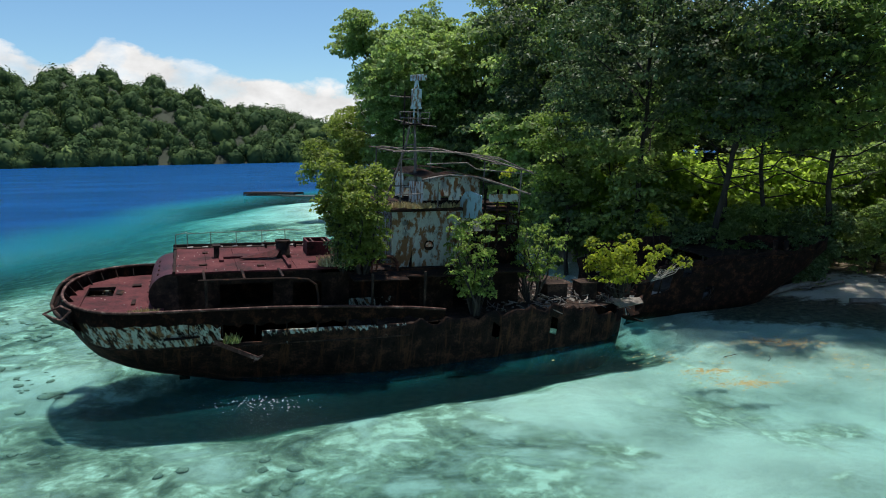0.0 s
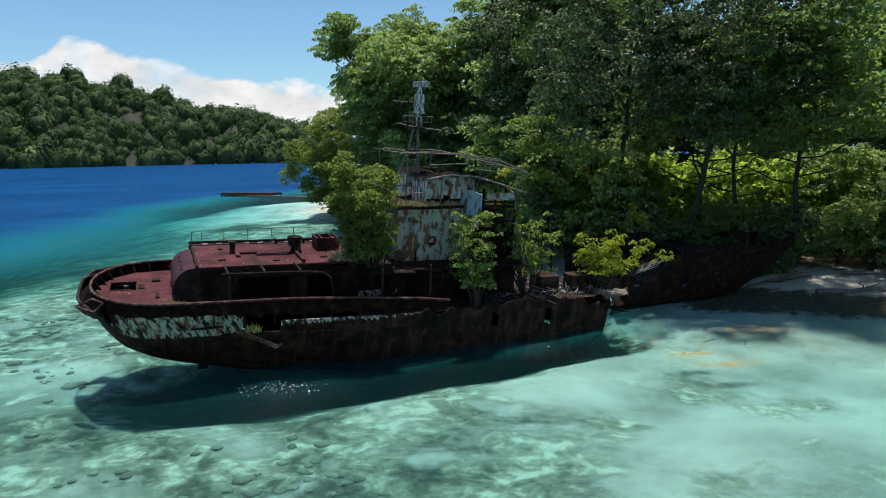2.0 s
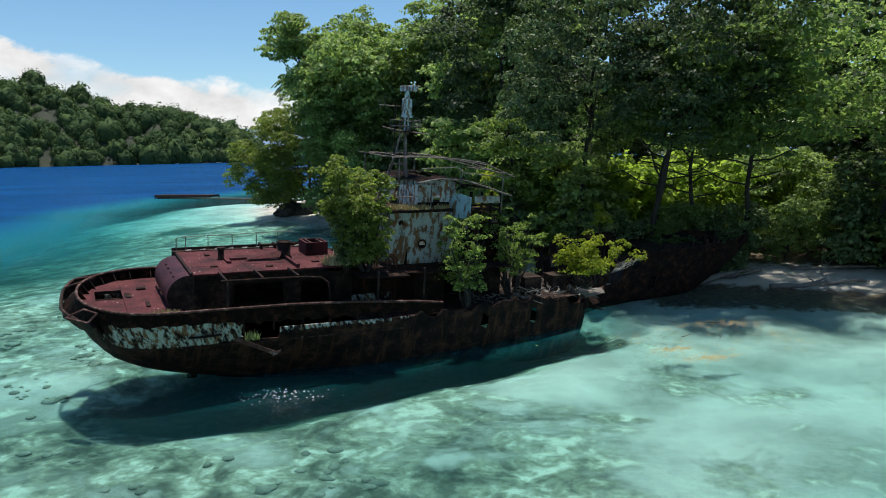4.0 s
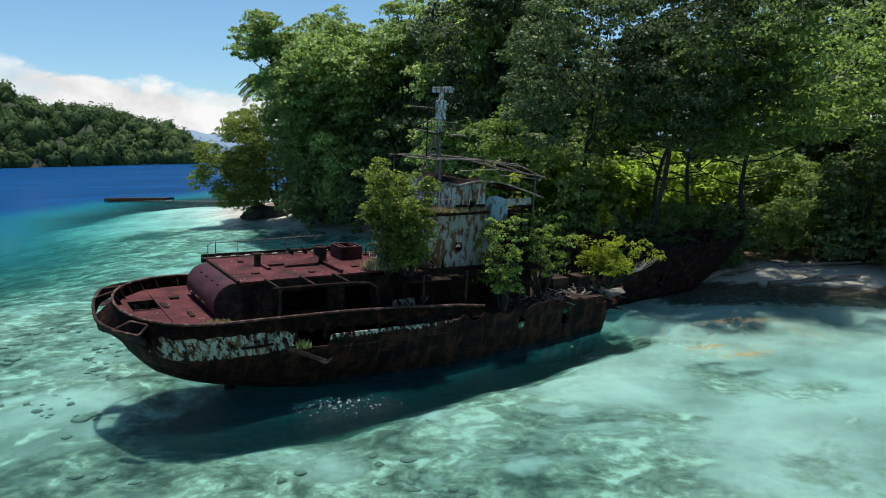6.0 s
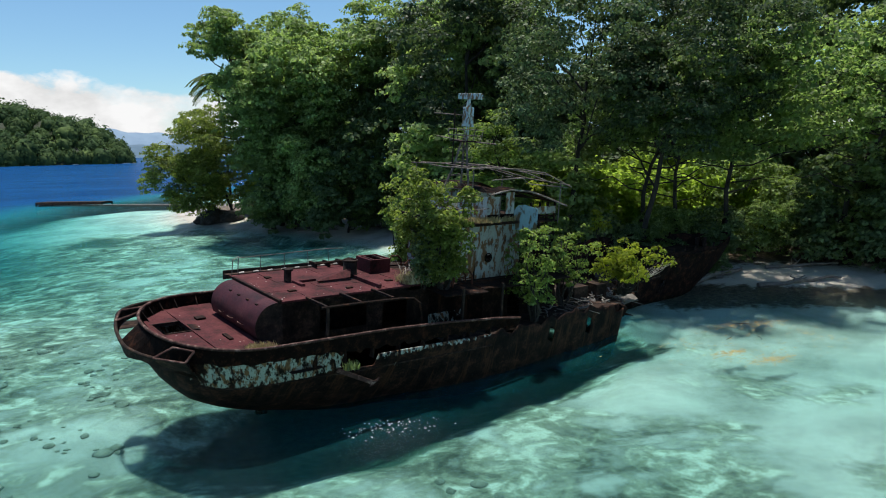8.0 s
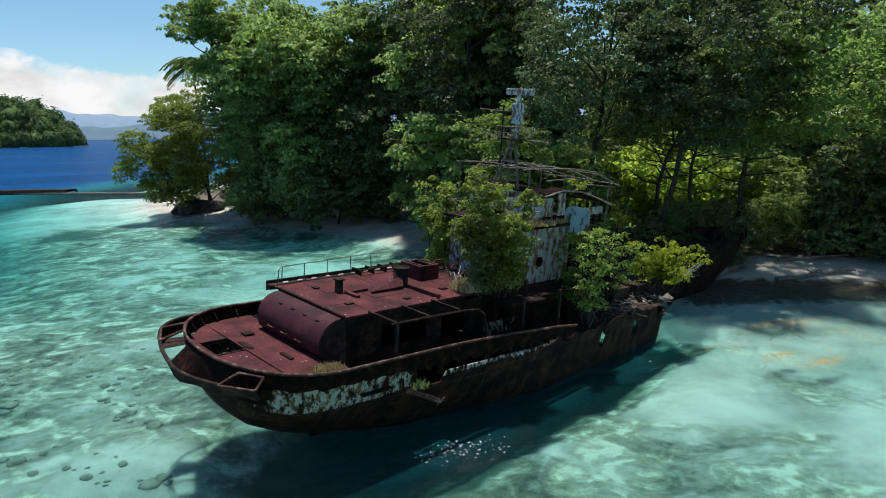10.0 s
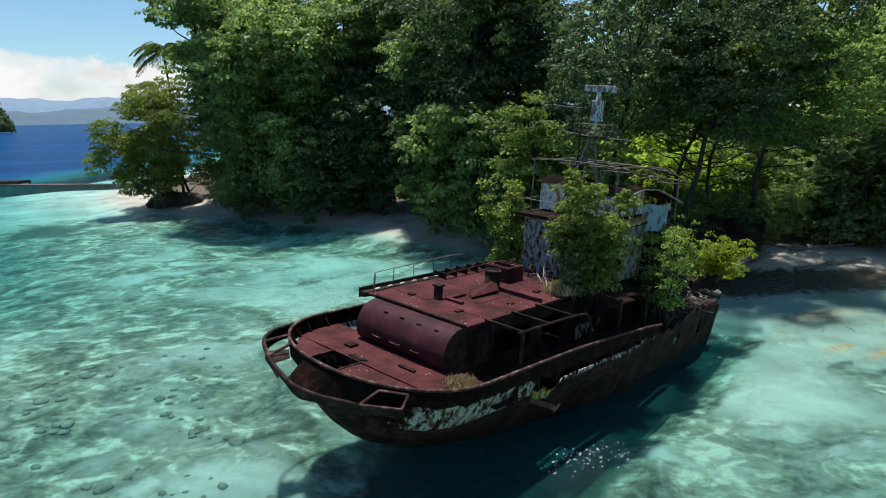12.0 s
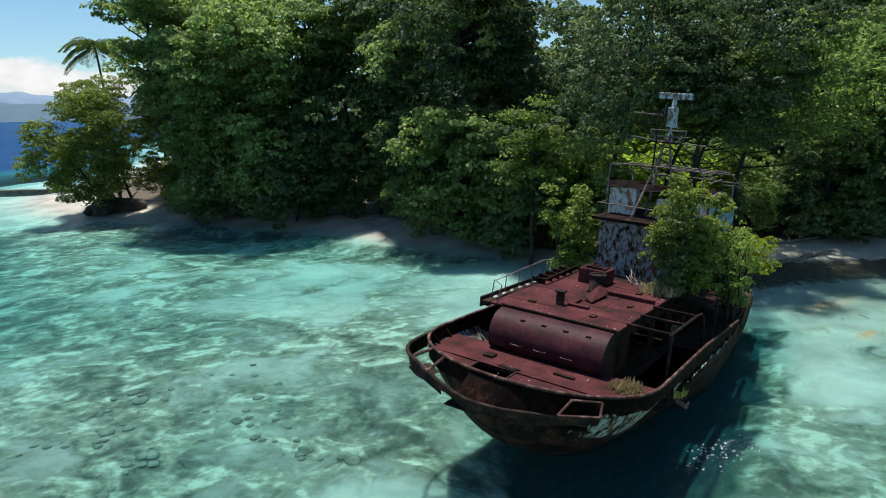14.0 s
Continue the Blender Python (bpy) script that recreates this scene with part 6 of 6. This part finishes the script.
for (s, y, z), args in (
    ((13.3, -2.6, 5.6), ("deck_tree", 61, 6.0, 2.3, 12, 330, 52, 0.135, LEAF_OLIVE, "dense green bush-tree rooted in the boat deck", 0.44, 0.3)),
    ((12.4, -2.0, 5.6), ("deck_tree", 62, 4.0, 1.3, 9, 154, 48, 0.13, LEAF, "dark green bush growing over the casing top", 0.42, 0.2)),
    ((16.3, 4.2, 3.6), ("deck_tree", 63, 7.2, 1.7, 9, 220, 48, 0.14, LEAF_OLIVE, "tall leafy bush rising on the port side deck", 0.45, 1.5)),
    ((18.6, -3.7, 3.6), ("deck_tree", 64, 5.4, 2.1, 15, 190, 24, 0.130, LEAF_BRIGHT, "thin-stemmed green sapling against the wheelhouse", 0.36, 0.9)),
    ((22.3, -2.3, 3.7), ("deck_tree", 65, 5.0, 2.1, 15, 170, 24, 0.130, LEAF_BRIGHT, "light green sapling before the wheelhouse", 0.36, 1.2)),
    ((21.9, -0.6, 5.0), ("deck_tree", 66, 5.6, 1.2, 7, 96, 30, 0.14, LEAF_LIME, "slender sapling leaning on the bridge front", 0.34, 1.5)),
    ((27.6, -2.5, 3.75), ("lime_bush", 67, 3.4, 2.9, 22, 250, 30, 0.145, LEAF_LIME, "vivid lime-green bush on the ship's bow", 0.38, 0.9)),
):
    b = make_shrub(*args)
    b.matrix_world = aboard(s, y, z, args[1] * 31)


def make_tuft(name, seed, radius, count, length, mat, label):
    rng = np.random.default_rng(seed)
    v = []
    for _ in range(count):
        a, r = rng.uniform(0, math.tau), radius * rng.uniform(0, 1) ** 0.6
        p = np.array([r * math.cos(a), r * math.sin(a), 0])
        d = np.array([rng.normal() * 0.35, rng.normal() * 0.35, 1.0]) * length * rng.uniform(0.4, 1.1)
        w = np.array([rng.normal(), rng.normal(), 0]) * 0.02
        v += [p - w, p + w, p + d * 0.6 + w, p + d]
    return tagged(new(name, quads(name, np.array(v), mat)), label, "grass", "grass tufts", "stuff")


for i, (s, y, z, r, n, ln) in enumerate(((3.8, -3.3, 4.43, 0.60, 520, 0.26), (12.2, -1.7, 5.95, 0.9, 420, 0.5), (16.2, -2.1, 8.66, 0.8, 380, 0.3), (17.6, -2.0, 8.66, 0.6, 260, 0.28), (15.2, -1.9, 8.66, 0.5, 200, 0.3), (7.3, -4.2, 3.3, 0.35, 110, 0.38))):
    t = make_tuft("grass_tuft", 70 + i, r, n, ln, GRASS if i not in (5,) else LEAF, "dry yellow grass growing on the rusted deck")
    t.matrix_world = aboard(s, y, z)
# bare twigs beyond the lime bush
bm = bmesh.new()
rng = np.random.default_rng(9)
for _ in range(14):
    tube(bm, bend(rng, (0, 0, 0), (rng.uniform(0.8, 2.3), rng.uniform(-0.9, 0.9), rng.uniform(0.2, 1.3)), 0.12, 5), [0.022, 0.018, 0.013, 0.009, 0.005], 4)
twigs = thing("bare_branch", "bleached bare branch reaching past the lime bush", "branch", aboard(29.6, -2.6, 4.5, 10))
part("twigs", bm, WOOD, twigs)
ob = new("foliage", quads("foliage", leaves(rng, [(rng.uniform(1.2, 2.3), rng.uniform(-0.8, 0.8), rng.uniform(0.5, 1.3), 0.16) for _ in range(14)], 10, 0.14), LEAF_LIME))
ob.parent = twigs

# a bleached dead branch lodged before the skylight
bm = bmesh.new()
rng = np.random.default_rng(29)
for _ in range(9):
    tube(bm, bend(rng, (0, 0, 0), (rng.uniform(-0.5, 0.5), rng.uniform(-0.6, 0.6), rng.uniform(0.4, 0.95)), 0.10, 5), [0.04, 0.032, 0.024, 0.016, 0.008], 5)
branch = thing("dead_branch", "bleached white dead branch lodged on the casing top", "branch", aboard(12.9, -0.3, 5.75))
part("twigs", bm, LITTER, branch)

# litter of broken wood and coral on the foredeck
rng = np.random.default_rng(17)
bm = bmesh.new()
for _ in range(300):
    s, y = rng.uniform(19.5, 27.0), rng.uniform(-3.6, 0.6)
    p = np.array([s, y, 3.62 + 0.35 * math.exp(-((s - 23.5) / 2.5) ** 2) * rng.uniform(0, 1)])
    if rng.uniform() < 0.55:
        tube(bm, bend(rng, p, p + rng.normal(size=3) * [0.5, 0.5, 0.12], 0.03, 3), rng.uniform(0.012, 0.035), 4)
    else:
        d, e = rng.normal(size=3) * [0.12, 0.12, 0.05], rng.normal(size=3) * [0.12, 0.12, 0.05]
        slab(bm, [p, p + d, p + d + e, p + e], 0.015)
lit = part("deck_litter", bm, DRIFT, None)
lit.matrix_world = SHIP
tagged(lit, "bleached broken wood and leaf litter on the foredeck", "debris", kind="stuff")

# ---- shore things ----
def boulder(name, seed, size, label, m, group=""):
    bm = bmesh.new()
    bmesh.ops.create_icosphere(bm, subdivisions=3, radius=1)
    for v in bm.verts:
        k = 1 + 0.35 * noise.noise(v.co * 1.4 + Vector((seed, 0, 0))) + 0.15 * noise.noise(v.co * 4 + Vector((0, seed, 0)))
        v.co = Vector((v.co.x * size[0], v.co.y * size[1], v.co.z * size[2])) * k
    ob = part(name, bm, ROCK, None)
    ob.matrix_world = m
    return tagged(ob, label, "rock", group)


boulder("boulder", 1, (2.4, 1.7, 1.7), "dark undercut boulder on the sandy point", Matrix.Translation((-14.2, 117.0, 0.9)), "point boulders")
boulder("boulder", 2, (1.8, 1.5, 1.2), "dark undercut boulder on the sandy point", Matrix.Translation((-11.5, 116.0, 1.1)), "point boulders")
boulder("boulder", 5, (1.2, 1.0, 0.8), "dark undercut boulder on the sandy point", Matrix.Translation((-16.0, 118.2, 0.5)), "point boulders")
boulder("bank_rock", 7, (3.0, 1.6, 1.3), "shadowed dark rock bank behind the bow", Matrix.Translation((17.5, 48.2, 0.8)), "bank rocks")
boulder("bank_rock", 8, (2.4, 1.5, 1.1), "shadowed dark rock bank behind the bow", Matrix.Translation((22.0, 48.2, 0.8)), "bank rocks")

# rubble and coral heads on the shallow reef flat
rng = np.random.default_rng(77)
verts, faces = [], []
ico = bmesh.new()
bmesh.ops.create_icosphere(ico, subdivisions=2, radius=1)
shape = np.array([v.co[:] for v in ico.verts])
tris = np.array([[v.index for v in f.verts] for f in ico.faces])
ico.free()
spots = np.concatenate([np.c_[rng.uniform(-34, -1, 1000), rng.uniform(7, 25, 1000)], np.c_[rng.uniform(-44, -18, 900), rng.uniform(18, 50, 900)]])
depth, _, _ = ground_height(spots)
for (px, py), gz in zip(spots, depth):
    if noise.noise(Vector((px * 0.28, py * 0.28, 3))) < 0.02 or gz > -0.45:
        continue
    r = rng.uniform(0.06, 0.24) * rng.choice([1, 1, 1.7])
    v = np.array([p * (0.95 + 0.4 * noise.noise(Vector(p) * 1.3 + Vector((px, py, 0)))) for p in shape]) * [r, r * rng.uniform(0.6, 1.4), r * rng.uniform(0.3, 0.5)] + [px, py, gz]
    faces.append(tris + len(verts) * len(shape))
    verts.append(v)
tagged(new("reef_rubble", mesh_of("reef_rubble", np.concatenate(verts), np.concatenate(faces), CORAL, True)), "grey-green coral heads and rubble on the reef flat", "coral", kind="stuff")

# fallen logs on the shaded beach
for i, (x0, y0, x1, y1, r) in enumerate(((20.5, 45.5, 27.5, 47.0, 0.28), (26, 43.5, 33, 42.2, 0.2), (15.5, 44.6, 19.5, 46.5, 0.22), (-3, 99.5, 2.0, 95, 0.14), (30, 47, 36, 45.2, 0.16))):
    bm = bmesh.new()
    rng = np.random.default_rng(90 + i)
    tube(bm, bend(rng, (x0, y0, land_z(x0, y0) + r), (x1, y1, land_z(x1, y1) + r * 1.2), 0.15, 7), list(np.linspace(r, r * 0.5, 7)), 7)
    for _ in range(3):
        t = rng.uniform(0.3, 0.9)
        p = (x0 + (x1 - x0) * t, y0 + (y1 - y0) * t, land_z(x0 + (x1 - x0) * t, y0 + (y1 - y0) * t) + r)
        tube(bm, bend(rng, p, np.array(p) + [rng.uniform(-1, 1), rng.uniform(-1, 1), rng.uniform(0.2, 0.9)], 0.1, 4), [r * 0.4, r * 0.3, r * 0.2, 0.02], 5)
    tagged(part("fallen_log", bm, DRIFT, None), "grey fallen log lying on the shaded sand", "log", "fallen logs")

# floating weed and leaves off the bow
rng = np.random.default_rng(23)
v = []
for cx, cy, rx, ry, n in ((11.8, 30.25, 1.1, 0.36, 190), (13.0, 28.5, 1.4, 0.42, 240), (12.6, 29.4, 2.2, 0.9, 90), (16.4, 34.8, 2.4, 0.8, 170), (18.4, 34.3, 1.5, 0.8, 90), (18.9, 31.6, 0.6, 2.2, 80), (14.5, 32.0, 6.5, 3.8, 160), (10.2, 32.5, 1.6, 1.2, 50)):
    for _ in range(n):
        p = np.array([cx + rng.normal() * rx * 0.55, cy + rng.normal() * ry * 0.55, 0.015])
        a, s = rng.uniform(0, math.tau), rng.uniform(0.03, 0.105)
        d, w = np.array([math.cos(a), math.sin(a), 0]) * s, np.array([-math.sin(a), math.cos(a), 0]) * s * 0.55
        v += [p - d, p - w, p + d, p + w + [0, 0, 0.01]]
tagged(new("floating_weed", quads("floating_weed", np.array(v), WEED)), "rafts of yellow-brown weed and leaves floating off the beach", "seaweed", kind="stuff")
for i, (x, y, a) in enumerate(((13.4, 32.4, 0.3), (17.2, 34.6, 2.4), (15.2, 31.6, 0.9))):
    bm = bmesh.new()
    tube(bm, [(x, y, 0.0), (x + 0.4 * math.cos(a), y + 0.4 * math.sin(a), 0.02), (x + 0.9 * math.cos(a + 0.2), y + 0.9 * math.sin(a + 0.2), 0.0)], 0.018, 5)
    tagged(part("floating_stick", bm, BARK, None), "thin dark stick floating among the weed", "stick", "floating sticks")

# ---- the jetty off the point ----
jetty = thing("jetty", "low stone jetty with a dark boarded landing at its end", "jetty", Matrix.Identity(4))
root, bend_at, end = Vector((-7, 152, 0)), Vector((-37, 173, 0)), Vector((-51.5, 179.6, 0))
side = (bend_at - root).normalized().cross(Vector((0, 0, 1)))


def run(a, b, w, z0, z1):
    bm = bmesh.new()
    n = 14
    rows = []
    for k in range(n + 1):
        p = a.lerp(b, k / n)
        j = 0.06 * math.sin(k * 2.3)
        rows.append([bm.verts.new(p + side * (w + j) + Vector((0, 0, z0))), bm.verts.new(p + side * (w * 0.9 + j) + Vector((0, 0, z1))), bm.verts.new(p - side * (w * 0.9 - j) + Vector((0, 0, z1 + 0.02))), bm.verts.new(p - side * (w - j) + Vector((0, 0, z0)))])
    for r, q in zip(rows, rows[1:]):
        for i in range(3):
            bm.faces.new((r[i], q[i], q[i + 1], r[i + 1]))
    bm.faces.new(rows[0])
    bm.faces.new(rows[-1][::-1])
    return bm


part("causeway", run(root, end, 1.1, -2.0, 0.32), CONCRETE, jetty, "grey stone causeway")
for k in range(5):
    p = bend_at.lerp(end, k / 4)
    for sg in (-1, 1):
        bm = bmesh.new()
        q = p + side * sg * 1.5
        tube(bm, [q + Vector((0, 0, -2)), q + Vector((0, 0, 0.9))], 0.16, 7)
        part("pile", bm, RUST_DARK, jetty)
part("landing_deck", run(bend_at, end, 1.8, 0.45, 0.95), RUST_DARK, jetty, "dark boarded landing deck")

# sun glints on the choppy water beside the hull, laid on as white flecks
rng = np.random.default_rng(31)
v = []
for _ in range(110):
    p = np.array([-8.0 + rng.normal() * 1.3, 27.0 + rng.normal() * 0.45, 0.02])
    if abs(p[0] + 8.0) < 3:
        a, s = rng.uniform(0, math.tau), rng.uniform(0.01, 0.07)
        d, w = np.array([math.cos(a), math.sin(a), 0]) * s, np.array([-math.sin(a), math.cos(a), 0]) * s * 0.4
        v += [p - d, p - w, p + d + [0, 0, 0.03], p + w]
tagged(new("glint_patch", quads("glint_patch", np.array(v), FOAM_GLINT)), "small patch of white flecks painting sun glints beside the hull", "foam", kind="stuff")
